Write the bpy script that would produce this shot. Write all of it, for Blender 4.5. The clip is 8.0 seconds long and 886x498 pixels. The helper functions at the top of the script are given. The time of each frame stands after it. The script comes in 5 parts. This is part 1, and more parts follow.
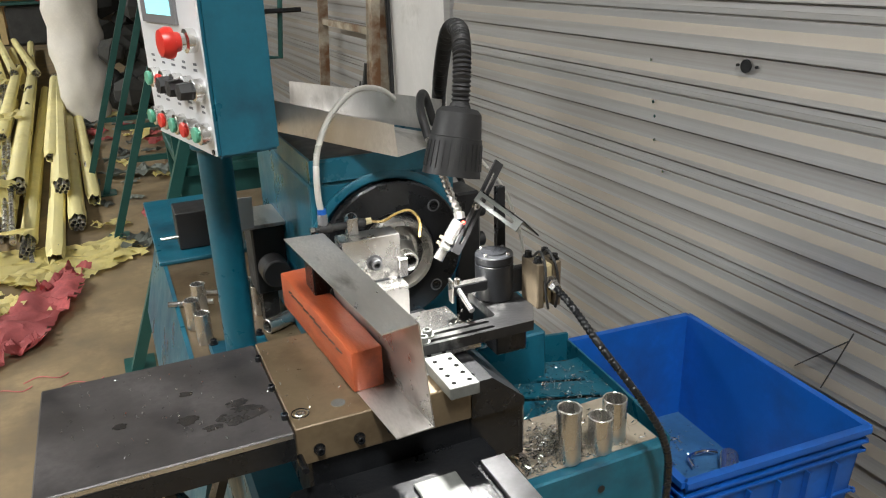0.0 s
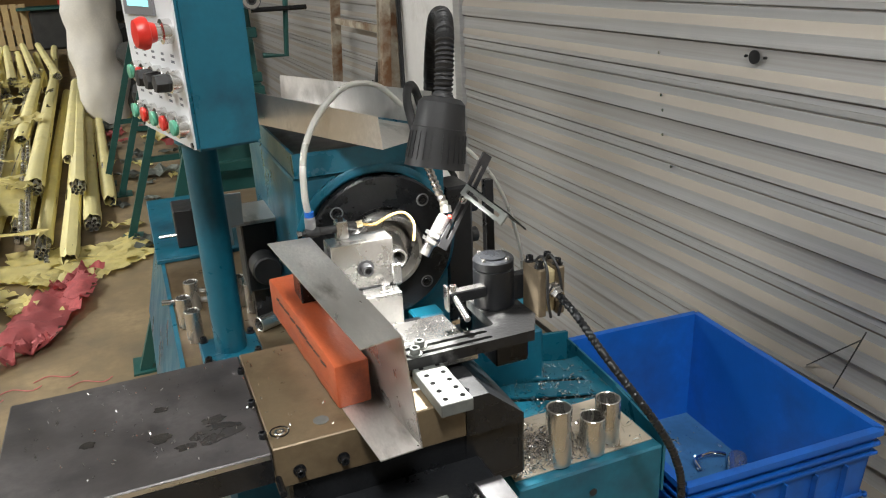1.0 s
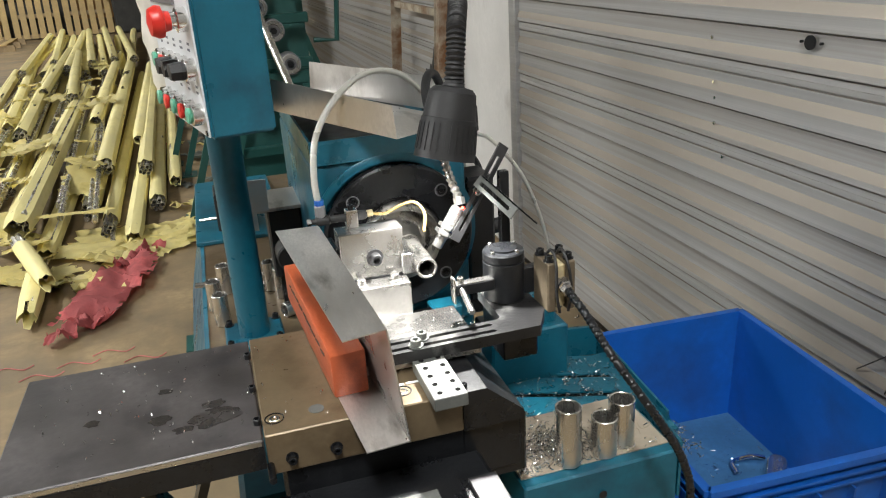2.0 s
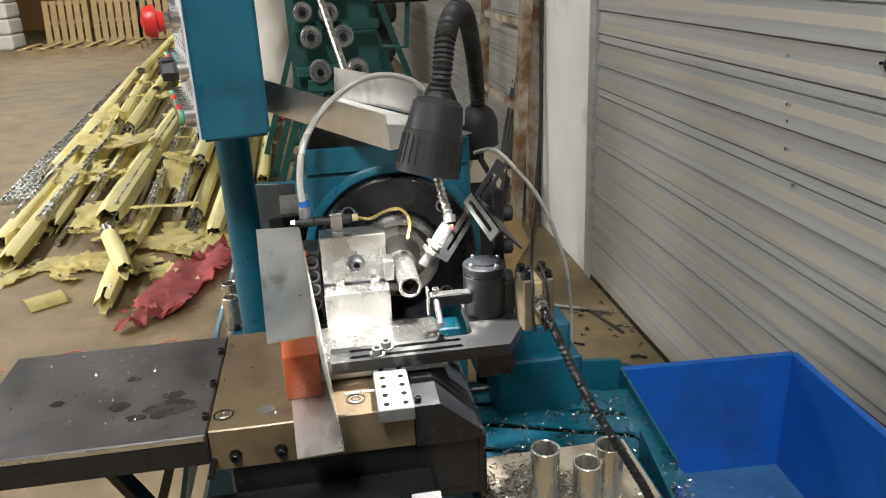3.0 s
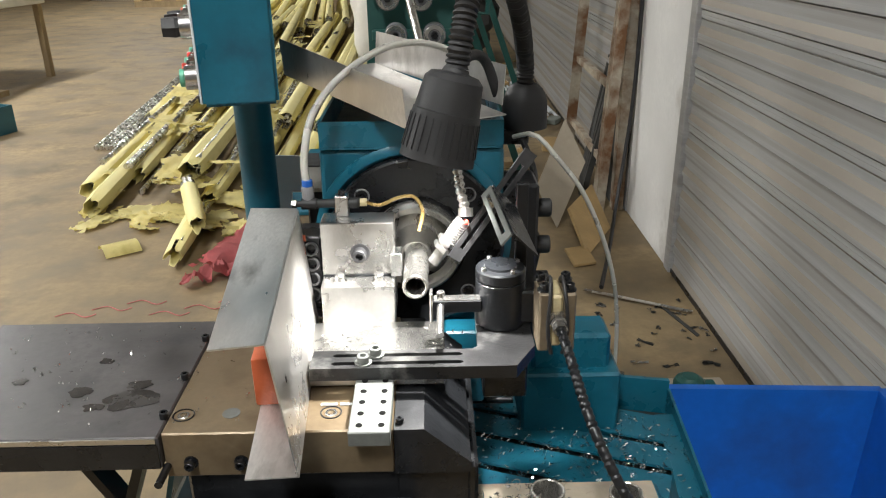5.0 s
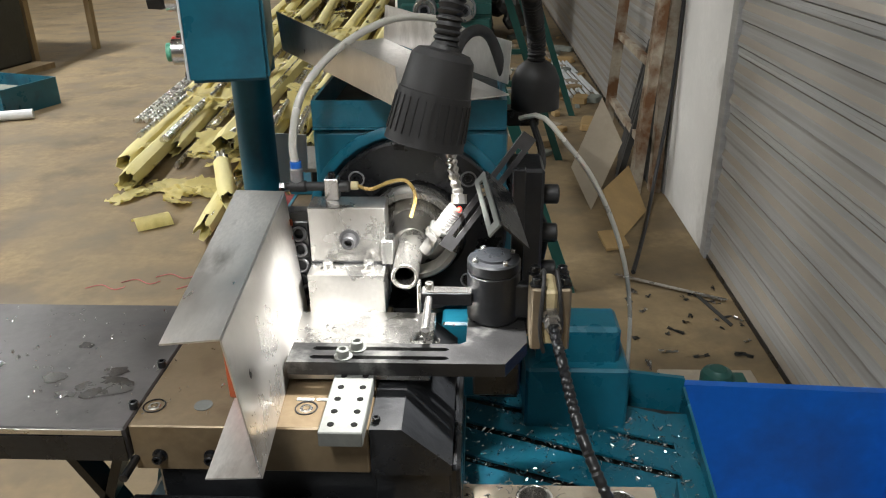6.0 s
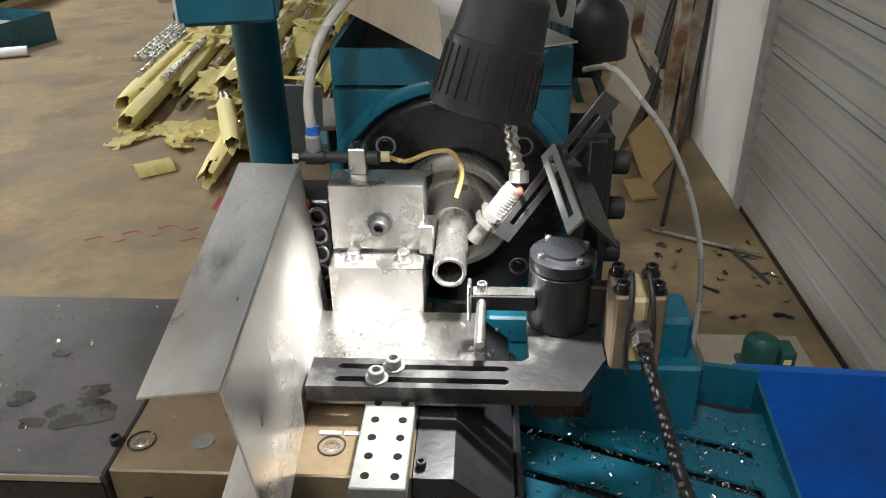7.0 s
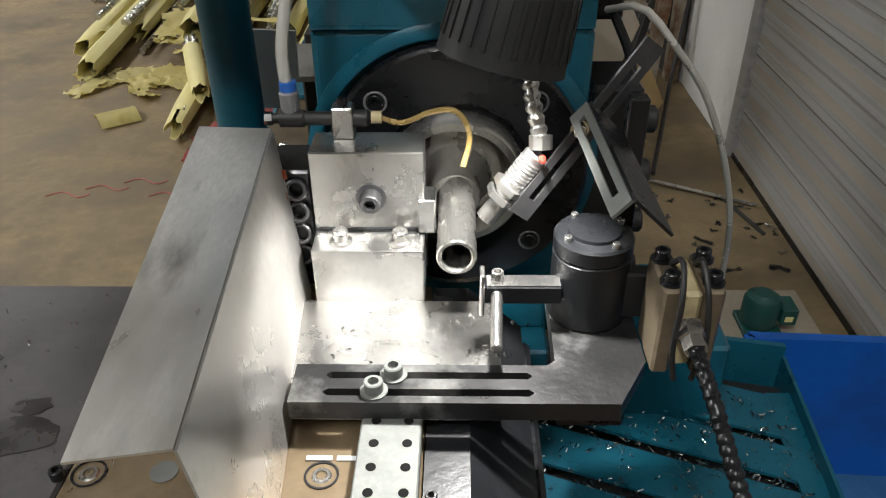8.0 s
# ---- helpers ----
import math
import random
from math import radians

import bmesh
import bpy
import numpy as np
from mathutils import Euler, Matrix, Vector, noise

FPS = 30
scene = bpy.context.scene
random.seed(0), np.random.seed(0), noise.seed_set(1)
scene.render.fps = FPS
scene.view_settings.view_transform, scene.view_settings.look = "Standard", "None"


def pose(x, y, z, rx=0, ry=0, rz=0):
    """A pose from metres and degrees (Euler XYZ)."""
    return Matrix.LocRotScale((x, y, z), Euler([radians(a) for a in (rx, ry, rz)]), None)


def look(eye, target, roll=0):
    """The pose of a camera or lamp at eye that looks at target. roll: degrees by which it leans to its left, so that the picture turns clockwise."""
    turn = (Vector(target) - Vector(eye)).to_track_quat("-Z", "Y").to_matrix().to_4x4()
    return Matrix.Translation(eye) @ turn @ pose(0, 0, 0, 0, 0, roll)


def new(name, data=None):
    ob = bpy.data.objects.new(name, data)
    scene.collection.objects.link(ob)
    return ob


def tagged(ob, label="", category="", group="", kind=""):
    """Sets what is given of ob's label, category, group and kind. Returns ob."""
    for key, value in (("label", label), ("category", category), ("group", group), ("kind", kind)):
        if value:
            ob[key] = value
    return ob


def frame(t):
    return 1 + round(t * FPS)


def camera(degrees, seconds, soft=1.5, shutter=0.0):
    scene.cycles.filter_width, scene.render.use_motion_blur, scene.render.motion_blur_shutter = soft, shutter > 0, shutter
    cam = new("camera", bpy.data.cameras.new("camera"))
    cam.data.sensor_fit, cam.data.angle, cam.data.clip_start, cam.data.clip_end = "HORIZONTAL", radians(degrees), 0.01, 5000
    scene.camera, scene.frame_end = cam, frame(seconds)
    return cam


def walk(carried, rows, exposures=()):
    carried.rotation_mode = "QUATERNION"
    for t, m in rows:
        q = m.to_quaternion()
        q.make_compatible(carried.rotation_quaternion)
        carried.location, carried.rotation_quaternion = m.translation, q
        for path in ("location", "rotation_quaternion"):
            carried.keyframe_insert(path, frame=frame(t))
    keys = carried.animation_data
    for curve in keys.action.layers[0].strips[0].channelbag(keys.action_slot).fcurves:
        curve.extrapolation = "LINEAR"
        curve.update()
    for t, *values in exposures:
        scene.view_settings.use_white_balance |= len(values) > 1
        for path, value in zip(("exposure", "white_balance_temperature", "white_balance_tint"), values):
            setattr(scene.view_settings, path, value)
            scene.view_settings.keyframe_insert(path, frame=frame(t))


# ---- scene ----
cam = camera(60.2, 8.0, soft=1.1)
PATH = [
    (0, (-0.149, 0.283, 1.406), (0.591, 2.000, 0.695), -2.0),
    (0.5, (-0.110, 0.290, 1.391), (0.595, 2.027, 0.694), -2.6),
    (1, (-0.092, 0.288, 1.385), (0.596, 2.028, 0.678), -2.8),
    (1.5, (-0.093, 0.269, 1.395), (0.565, 2.009, 0.660), -2.7),
    (2.8, (0.151, 0.304, 1.369), (0.426, 2.153, 0.658), -3.5),
    (3, (0.148, 0.301, 1.371), (0.415, 2.154, 0.668), -2.6),
    (3.5, (0.149, 0.324, 1.374), (0.401, 2.173, 0.655), -1.2),
    (4, (0.150, 0.345, 1.370), (0.392, 2.189, 0.632), -0.0),
    (4.5, (0.196, 0.385, 1.363), (0.337, 2.229, 0.601), -0.3),
    (5.8, (0.313, 0.464, 1.344), (0.232, 2.295, 0.544), -0.7),
    (6, (0.314, 0.474, 1.345), (0.227, 2.294, 0.521), -0.8),
    (6.5, (0.298, 0.539, 1.335), (0.187, 2.326, 0.445), -1.2),
    (7, (0.264, 0.642, 1.318), (0.162, 2.389, 0.350), -0.9),
    (7.5, (0.241, 0.707, 1.298), (0.175, 2.423, 0.272), -0.4),
    (8, (0.237, 0.752, 1.287), (0.196, 2.426, 0.195), -0.6),
]
walk(cam, [(t, look(eye, target, roll)) for t, eye, target, roll in PATH],
     [(0, 0.0), (4.5, 0.0), (6.0, -0.24), (7.0, -0.45), (8.0, -0.80)])

# ---- light ----
world = bpy.data.worlds.new("hall_air")
scene.world = world
world.use_nodes = True
world.node_tree.nodes["Background"].inputs[0].default_value = (0.75, 0.85, 1.0, 1)
world.node_tree.nodes["Background"].inputs[1].default_value = 0.15
scene.view_settings.exposure = 0.0


def lamp(name, kind, m, energy, colour, **k):
    d = bpy.data.lights.new(name, kind)
    d.energy, d.color = energy, colour
    if kind == "AREA":
        d.shape, d.size, d.size_y = "RECTANGLE", k["size"], k["size_y"]
    if kind == "SPOT":
        d.spot_size, d.spot_blend, d.shadow_soft_size = radians(k["cone"]), k["blend"], k["soft"]
    ob = new(name, d)
    ob.matrix_basis = m
    return ob


CEILING = 4.7
LIGHTS = [(-0.5, -1.0), (-4.4, 2.2), (-5.0, 7.5), (-9.0, 4.5), (-4.5, 15.0)]
for lx, ly in LIGHTS:
    lamp("ceiling_light", "AREA", pose(lx, ly, CEILING - 0.55), (230, 425, 370, 330, 290)[LIGHTS.index((lx, ly))], (0.96, 0.965, 0.95), size=0.5, size_y=1.6)
HEAD, AIM = Vector((0.2655, 1.2015, 1.150)), Vector((0.226, 1.176, 0.93))
lamp("work_lamp_beam", "SPOT", look(HEAD, AIM), 22.5, (1.0, 0.98, 0.94), cone=86, blend=0.4, soft=0.012)

# ---- materials ----


def mat(name, col, rough=0.5, metal=0.0, var=0.2, scale=6.0, fine=90.0, bump=0.08, stretch=(1, 1, 1),
        stain=None, amount=0.4, dust=None, rnd=0.0, glow=0.0, rvar=0.12):
    m = bpy.data.materials.new(name)
    m.use_nodes = True
    nt = m.node_tree
    n, l = nt.nodes, nt.links
    b = n["Principled BSDF"]
    tc, mp = n.new("ShaderNodeTexCoord"), n.new("ShaderNodeMapping")
    mp.inputs["Scale"].default_value = stretch
    l.new(tc.outputs["Object"], mp.inputs["Vector"])

    def noise_node(s, d):
        t = n.new("ShaderNodeTexNoise")
        t.inputs["Scale"].default_value, t.inputs["Detail"].default_value = s, d
        t.inputs["Roughness"].default_value = 0.6
        l.new(mp.outputs[0], t.inputs["Vector"])
        return t

    def mix(fac, a, c):
        x = n.new("ShaderNodeMix")
        x.data_type = "RGBA"
        for sock, v in ((x.inputs[0], fac), (x.inputs[6], a), (x.inputs[7], c)):
            if isinstance(v, bpy.types.NodeSocket):
                l.new(v, sock)
            else:
                sock.default_value = v if isinstance(v, float) else (*v, 1)
        return x.outputs[2]

    def ramp(src, lo, hi):
        r = n.new("ShaderNodeMapRange")
        r.inputs[1].default_value, r.inputs[2].default_value = lo, hi
        l.new(src, r.inputs[0])
        return r.outputs[0]

    big, small = noise_node(scale, 5), noise_node(fine, 3)
    dark, light = [c * (1 - var) for c in col], [min(1, c * (1 + var)) for c in col]
    out = mix(ramp(big.outputs[0], 0.3, 0.7), dark, light)
    out = mix(ramp(small.outputs[0], 0.35, 0.9), out, [c * (1 - 0.6 * var) for c in col])
    if stain:
        s = noise_node(scale * 0.6 + 1.3, 7)
        out = mix(ramp(s.outputs[0], 0.62 - 0.25 * amount, 0.72 - 0.1 * amount), out, stain)
    if dust:
        g, sx = n.new("ShaderNodeNewGeometry"), n.new("ShaderNodeSeparateXYZ")
        l.new(g.outputs["Normal"], sx.inputs[0])
        out = mix(ramp(sx.outputs[2], 0.04, 0.2), out, dust)
    if rnd:
        o = n.new("ShaderNodeObjectInfo")
        h = n.new("ShaderNodeHueSaturation")
        r = n.new("ShaderNodeMapRange")
        r.inputs[3].default_value, r.inputs[4].default_value = 1 - rnd, 1 + rnd
        l.new(o.outputs["Random"], r.inputs[0])
        l.new(r.outputs[0], h.inputs["Value"])
        l.new(out, h.inputs["Color"])
        out = h.outputs[0]
    l.new(out, b.inputs["Base Color"])
    b.inputs["Metallic"].default_value = metal
    rr = n.new("ShaderNodeMapRange")
    rr.inputs[1].default_value, rr.inputs[2].default_value = 0.3, 0.7
    rr.inputs[3].default_value, rr.inputs[4].default_value = max(0.03, rough - rvar), min(1, rough + rvar)
    l.new(big.outputs[0], rr.inputs[0])
    l.new(rr.outputs[0], b.inputs["Roughness"])
    if bump:
        bp = n.new("ShaderNodeBump")
        bp.inputs["Strength"].default_value, bp.inputs["Distance"].default_value = bump, 0.004
        l.new(small.outputs[0], bp.inputs["Height"])
        l.new(bp.outputs[0], b.inputs["Normal"])
    if glow:
        b.inputs["Emission Color"].default_value = (*col, 1)
        b.inputs["Emission Strength"].default_value = glow
    return m


M = {}
M["floor"] = mat("dusty_concrete", (0.245, 0.180, 0.098), 0.68, var=0.38, scale=2.6, fine=22, bump=0.25, stain=(0.150, 0.112, 0.068), amount=0.60)
M["shutter"] = mat("grey_shutter_steel", (0.405, 0.405, 0.40), 0.42, 0.25, var=0.24, scale=2.6, fine=30, bump=0.03, stretch=(1, 0.10, 12), stain=(0.33, 0.315, 0.295), amount=0.35, dust=(0.325, 0.290, 0.245), rnd=0.08)
M["plaster"] = mat("white_plaster", (0.72, 0.71, 0.69), 0.8, var=0.10, scale=3, fine=40, bump=0.2, stain=(0.55, 0.53, 0.50), amount=0.15)
M["rust_wall"] = mat("bare_wall", (0.42, 0.40, 0.37), 0.85, var=0.15, scale=1, fine=20, bump=0.2)
M["teal"] = mat("teal_machine_paint", (0.007, 0.105, 0.160), 0.34, 0.0, var=0.16, scale=9, fine=120, bump=0.04, stain=(0.008, 0.060, 0.095), amount=0.4)
M["green"] = mat("green_frame_paint", (0.012, 0.075, 0.065), 0.45, 0.0, var=0.2, scale=8, fine=80, bump=0.08)
M["black"] = mat("black_oxide_steel", (0.013, 0.014, 0.016), 0.30, 0.2, var=0.4, scale=14, fine=160, bump=0.10)
M["table"] = mat("oiled_dark_steel", (0.066, 0.060, 0.060), 0.45, 0.15, var=0.5, scale=9, fine=90, bump=0.05, stain=(0.024, 0.022, 0.024), amount=0.42)
M["oil"] = mat("dark_oil_film", (0.034, 0.031, 0.030), 0.25, 0.0, var=0.4, scale=30, bump=0.02)
M["scuffed"] = mat("scuffed_black_steel", (0.030, 0.030, 0.031), 0.36, 0.5, var=0.4, scale=16, fine=160, bump=0.12, stain=(0.26, 0.26, 0.25), amount=0.46)
M["rusty"] = mat("oily_brown_plate", (0.180, 0.134, 0.080), 0.36, 0.35, var=0.25, scale=9, fine=110, bump=0.05, stain=(0.095, 0.064, 0.034), amount=0.5)
M["steel"] = mat("bright_steel", (0.58, 0.57, 0.55), 0.28, 0.95, var=0.14, scale=16, fine=160, bump=0.05)
M["darksteel"] = mat("dark_plated_steel", (0.075, 0.075, 0.078), 0.35, 0.6, var=0.3, scale=20, fine=140, bump=0.06)
M["nest"] = mat("worn_grey_steel", (0.15, 0.158, 0.148), 0.55, 0.25, var=0.3, scale=30, fine=160, bump=0.08)
M["sheet"] = mat("rolled_steel_sheet", (0.68, 0.665, 0.64), 0.38, 0.85, var=0.20, scale=7, fine=120, bump=0.03, stretch=(3, 1, 1), stain=(0.28, 0.265, 0.245), amount=0.25)
M["tube"] = mat("steel_tube", (0.60, 0.585, 0.55), 0.26, 0.92, var=0.15, scale=20, fine=150, bump=0.03, stretch=(1, 1, 0.4))
M["orange"] = mat("orange_painted_wood", (0.46, 0.098, 0.036), 0.42, 0.0, var=0.28, scale=9, fine=70, bump=0.18, stretch=(3, 0.8, 3), stain=(0.22, 0.05, 0.028), amount=0.55)
M["crate"] = mat("blue_crate_plastic", (0.006, 0.105, 0.46), 0.42, 0.0, var=0.16, scale=5, fine=60, bump=0.05, stain=(0.012, 0.075, 0.30), amount=0.4)
M["liner"] = mat("dirty_crate_floor", (0.045, 0.15, 0.32), 0.45, 0.0, var=0.4, scale=9, fine=80, bump=0.1)
M["rubber"] = mat("black_plastic", (0.016, 0.016, 0.017), 0.55, 0.0, var=0.3, scale=20, fine=140, bump=0.05)
M["hole"] = mat("dark_bore", (0.012, 0.012, 0.012), 0.9, 0.0, var=0.1, bump=0.0)
M["hole"].node_tree.nodes["Principled BSDF"].inputs["Specular IOR Level"].default_value = 0.0
M["hose"] = mat("cloudy_plastic_hose", (0.62, 0.61, 0.56), 0.3, 0.0, var=0.08, scale=12, bump=0.0)
M["hose"].node_tree.nodes["Principled BSDF"].inputs["Transmission Weight"].default_value = 0.35
M["amber"] = mat("amber_hose", (0.52, 0.36, 0.13), 0.22, 0.0, var=0.2, scale=25, bump=0.0)
M["amber"].node_tree.nodes["Principled BSDF"].inputs["Transmission Weight"].default_value = 0.4
M["cream"] = mat("yellowed_plastic", (0.50, 0.42, 0.24), 0.5, 0.0, var=0.25, scale=30, bump=0.05, stain=(0.2, 0.15, 0.09), amount=0.4)
M["bronze"] = mat("oily_bronze_clamp", (0.20, 0.16, 0.11), 0.42, 0.5, var=0.3, scale=30, bump=0.08)
M["face"] = mat("pale_control_face", (0.68, 0.70, 0.72), 0.4, 0.1, var=0.05, scale=8, bump=0.02)
M["bezel"] = mat("grey_bezel", (0.18, 0.18, 0.19), 0.4, 0.0, var=0.1, bump=0.02)
M["screen"] = mat("lit_screen", (0.35, 0.80, 0.88), 0.2, 0.0, var=0.05, bump=0.0, glow=0.8)
M["red"] = mat("red_button_plastic", (0.62, 0.03, 0.02), 0.35, 0.0, var=0.08, bump=0.0)
M["greenbtn"] = mat("green_button_plastic", (0.10, 0.36, 0.24), 0.35, 0.0, var=0.08, bump=0.0)
M["chrome"] = mat("chromed_ring", (0.75, 0.75, 0.74), 0.16, 1.0, var=0.05, bump=0.0)
M["ink"] = mat("grey_print", (0.12, 0.13, 0.15), 0.6, 0.0, var=0.05, bump=0.0)
M["led"] = mat("red_diode", (1.0, 0.03, 0.02), 0.3, 0.0, var=0.0, bump=0.0, glow=6.0)
M["bulb"] = mat("lit_bulb", (1.0, 0.97, 0.9), 0.3, 0.0, var=0.0, bump=0.0, glow=9.0)
M["paper"] = mat("yellow_wrapping_paper", (0.83, 0.74, 0.34), 0.55, 0.0, var=0.14, scale=5, fine=30, bump=0.3, stretch=(1, 1, 0.35), stain=(0.64, 0.55, 0.18), amount=0.3, rnd=0.10)
M["rag"] = mat("faded_red_sheet", (0.60, 0.165, 0.165), 0.8, 0.0, var=0.3, scale=6, fine=40, bump=0.3)
M["greyrag"] = mat("grey_scrap_paper", (0.24, 0.26, 0.23), 0.8, 0.0, var=0.4, scale=5, fine=40, bump=0.3, rnd=0.4)
M["sack"] = mat("white_woven_sack", (0.78, 0.75, 0.70), 0.75, 0.0, var=0.12, scale=4, fine=70, bump=0.3)
M["wood"] = mat("weathered_wood", (0.34, 0.25, 0.14), 0.75, 0.0, var=0.3, scale=5, fine=50, bump=0.25, stretch=(2, 2, 0.5))
M["ply"] = mat("dusty_board", (0.36, 0.31, 0.24), 0.8, 0.0, var=0.2, scale=4, fine=50, bump=0.15)
M["card"] = mat("brown_cardboard", (0.40, 0.27, 0.12), 0.8, 0.0, var=0.2, scale=6, fine=60, bump=0.12)
M["ladder"] = mat("rusty_cream_paint", (0.42, 0.37, 0.29), 0.7, 0.1, var=0.3, scale=9, fine=60, bump=0.3, stain=(0.16, 0.075, 0.03), amount=0.65)
M["darkjunk"] = mat("dark_junk", (0.045, 0.045, 0.042), 0.7, 0.0, var=0.5, scale=5, fine=40, bump=0.3)
M["pallet"] = mat("new_pallet_wood", (0.50, 0.36, 0.16), 0.7, 0.0, var=0.2, scale=4, fine=30, bump=0.1)
M["brown_board"] = mat("brown_far_board", (0.36, 0.20, 0.07), 0.8, 0.0, var=0.2, scale=2, fine=20, bump=0.1)
M["ceilgrey"] = mat("grey_roof_sheet", (0.35, 0.35, 0.35), 0.8, 0.0, var=0.1, scale=1, bump=0.1)
M["tube_light"] = mat("lit_tube_light", (1.0, 0.96, 0.9), 0.4, 0.0, var=0.0, bump=0.0, glow=5.0)

# ---- mesh helpers ----


def solid(name, bm, material, smooth=False):
    me = bpy.data.meshes.new(name)
    bmesh.ops.recalc_face_normals(bm, faces=bm.faces[:])
    if smooth:
        for f in bm.faces:
            f.smooth = True
        for e in bm.edges:
            if len(e.link_faces) == 2 and e.calc_face_angle(0) > 0.6:
                e.smooth = False
    bm.to_mesh(me)
    bm.free()
    me.materials.append(M[material])
    return me


BUILT = []


def part(name, bm, material, parent=None, label="", m=None, smooth=False):
    ob = new(name, solid(name, bm, material, smooth))
    BUILT.append(ob)
    if parent:
        ob.parent = parent
    if m is not None:
        ob.matrix_basis = m
    if label:
        ob["label"] = label
    return ob


def seat(parent, first, x, y, z):
    """Sets the parts of a thing built since the count first at their seat, moved by x, y, z."""
    for ob in BUILT[first:]:
        if ob.parent == parent:
            ob.matrix_basis = Matrix.Translation((x, y, z)) @ ob.matrix_basis


def thing(name, label, category, group="", m=None, kind=""):
    ob = new(name)
    if m is not None:
        ob.matrix_basis = m
    return tagged(ob, label, category, group, kind)


def box(x0, x1, y0, y1, z0, z1, bev=0.0, bm=None, seg=1):
    bm = bm or bmesh.new()
    r = bmesh.ops.create_cube(bm, size=1)
    vs = r["verts"]
    for v in vs:
        v.co = Vector((x0 + (v.co.x + 0.5) * (x1 - x0), y0 + (v.co.y + 0.5) * (y1 - y0), z0 + (v.co.z + 0.5) * (z1 - z0)))
    if bev:
        es = list({e for v in vs for e in v.link_edges})
        bmesh.ops.bevel(bm, geom=es, offset=bev, segments=seg, affect="EDGES", profile=0.5)
    return bm


def lathe(profile, n=28, m=None, bm=None, close=False):
    """Turned round z from rows of (radius, z)."""
    bm = bm or bmesh.new()
    rings = []
    for r, z in profile:
        if r < 1e-6:
            ring = [bm.verts.new((0, 0, z))] * n
        else:
            ring = [bm.verts.new((r * math.cos(2 * math.pi * i / n), r * math.sin(2 * math.pi * i / n), z)) for i in range(n)]
        rings.append(ring)
    pairs = list(zip(rings, rings[1:])) + ([(rings[-1], rings[0])] if close else [])
    for a, b in pairs:
        for i in range(n):
            j = (i + 1) % n
            q = list(dict.fromkeys((a[i], a[j], b[j], b[i])))
            if len(q) > 2:
                bm.faces.new(q)
    if m is not None:
        done = {v for ring in rings for v in ring}
        bmesh.ops.transform(bm, matrix=m, verts=list(done))
    return bm


def cyl(r, z0, z1, n=24, m=None, bm=None, bev=0.0):
    p = [(0, z0), (r - bev, z0), (r, z0 + bev), (r, z1 - bev), (r - bev, z1), (0, z1)] if bev else [(0, z0), (r, z0), (r, z1), (0, z1)]
    return lathe(p, n, m, bm)


def pipe(ro, ri, z0, z1, n=28, m=None, bm=None):
    c = min(0.001, (ro - ri) * 0.3)
    return lathe([(ri, z0 + c), (ri + c, z0), (ro - c, z0), (ro, z0 + c), (ro, z1 - c), (ro - c, z1), (ri + c, z1), (ri, z1 - c)], n, m, bm, close=True)


def curve_points(pts, steps=10):
    """A smooth line through the points."""
    p = [Vector(q) for q in pts]
    p = [2 * p[0] - p[1], *p, 2 * p[-1] - p[-2]]
    out = []
    for i in range(1, len(p) - 2):
        a, b, c, d = p[i - 1:i + 3]
        for k in range(steps):
            t = k / steps
            out.append(0.5 * (2 * b + (c - a) * t + (2 * a - 5 * b + 4 * c - d) * t * t + (3 * b - a - 3 * c + d) * t ** 3))
    out.append(p[-2])
    return out


def sweep(line, radius, n=12, bm=None):
    """A tube along a line; radius is a number or a function of the arc length."""
    bm = bm or bmesh.new()
    side, arc, last, prev = None, 0.0, None, None
    for i, q in enumerate(line):
        way = (line[min(i + 1, len(line) - 1)] - line[max(i - 1, 0)]).normalized()
        if side is None:
            side = way.orthogonal().normalized()
        side = (side - way * side.dot(way)).normalized()
        up = way.cross(side)
        if prev is not None:
            arc += (q - prev).length
        prev = q
        r = radius(arc) if callable(radius) else radius
        ring = [bm.verts.new(q + r * (math.cos(2 * math.pi * k / n) * side + math.sin(2 * math.pi * k / n) * up)) for k in range(n)]
        if last:
            for k in range(n):
                bm.faces.new((last[k], last[(k + 1) % n], ring[(k + 1) % n], ring[k]))
        else:
            bm.faces.new(ring[::-1])
        last = ring
    bm.faces.new(last)
    return bm


def ribbed(r0, r1, pitch):
    return lambda s: r0 + (r1 - r0) * (0.5 + 0.5 * math.cos(2 * math.pi * s / pitch)) ** 0.6


def dense(pts, step):
    """Points evenly along a smooth line."""
    fine = curve_points(pts, 60)
    out, left = [fine[0]], 0.0
    for a, b in zip(fine, fine[1:]):
        left += (b - a).length
        if left >= step:
            out.append(b)
            left = 0.0
    return out


def prism(poly, axis, lo, hi, bm=None):
    """A flat outline drawn in the two other axes, pushed along one axis."""
    bm = bm or bmesh.new()

    def place(u, v, w):
        return {"x": (w, u, v), "y": (u, w, v), "z": (u, v, w)}[axis]

    a = [bm.verts.new(place(u, v, lo)) for u, v in poly]
    b = [bm.verts.new(place(u, v, hi)) for u, v in poly]
    bm.faces.new(a[::-1]), bm.faces.new(b)
    for i in range(len(a)):
        j = (i + 1) % len(a)
        bm.faces.new((a[i], a[j], b[j], b[i]))
    return bm


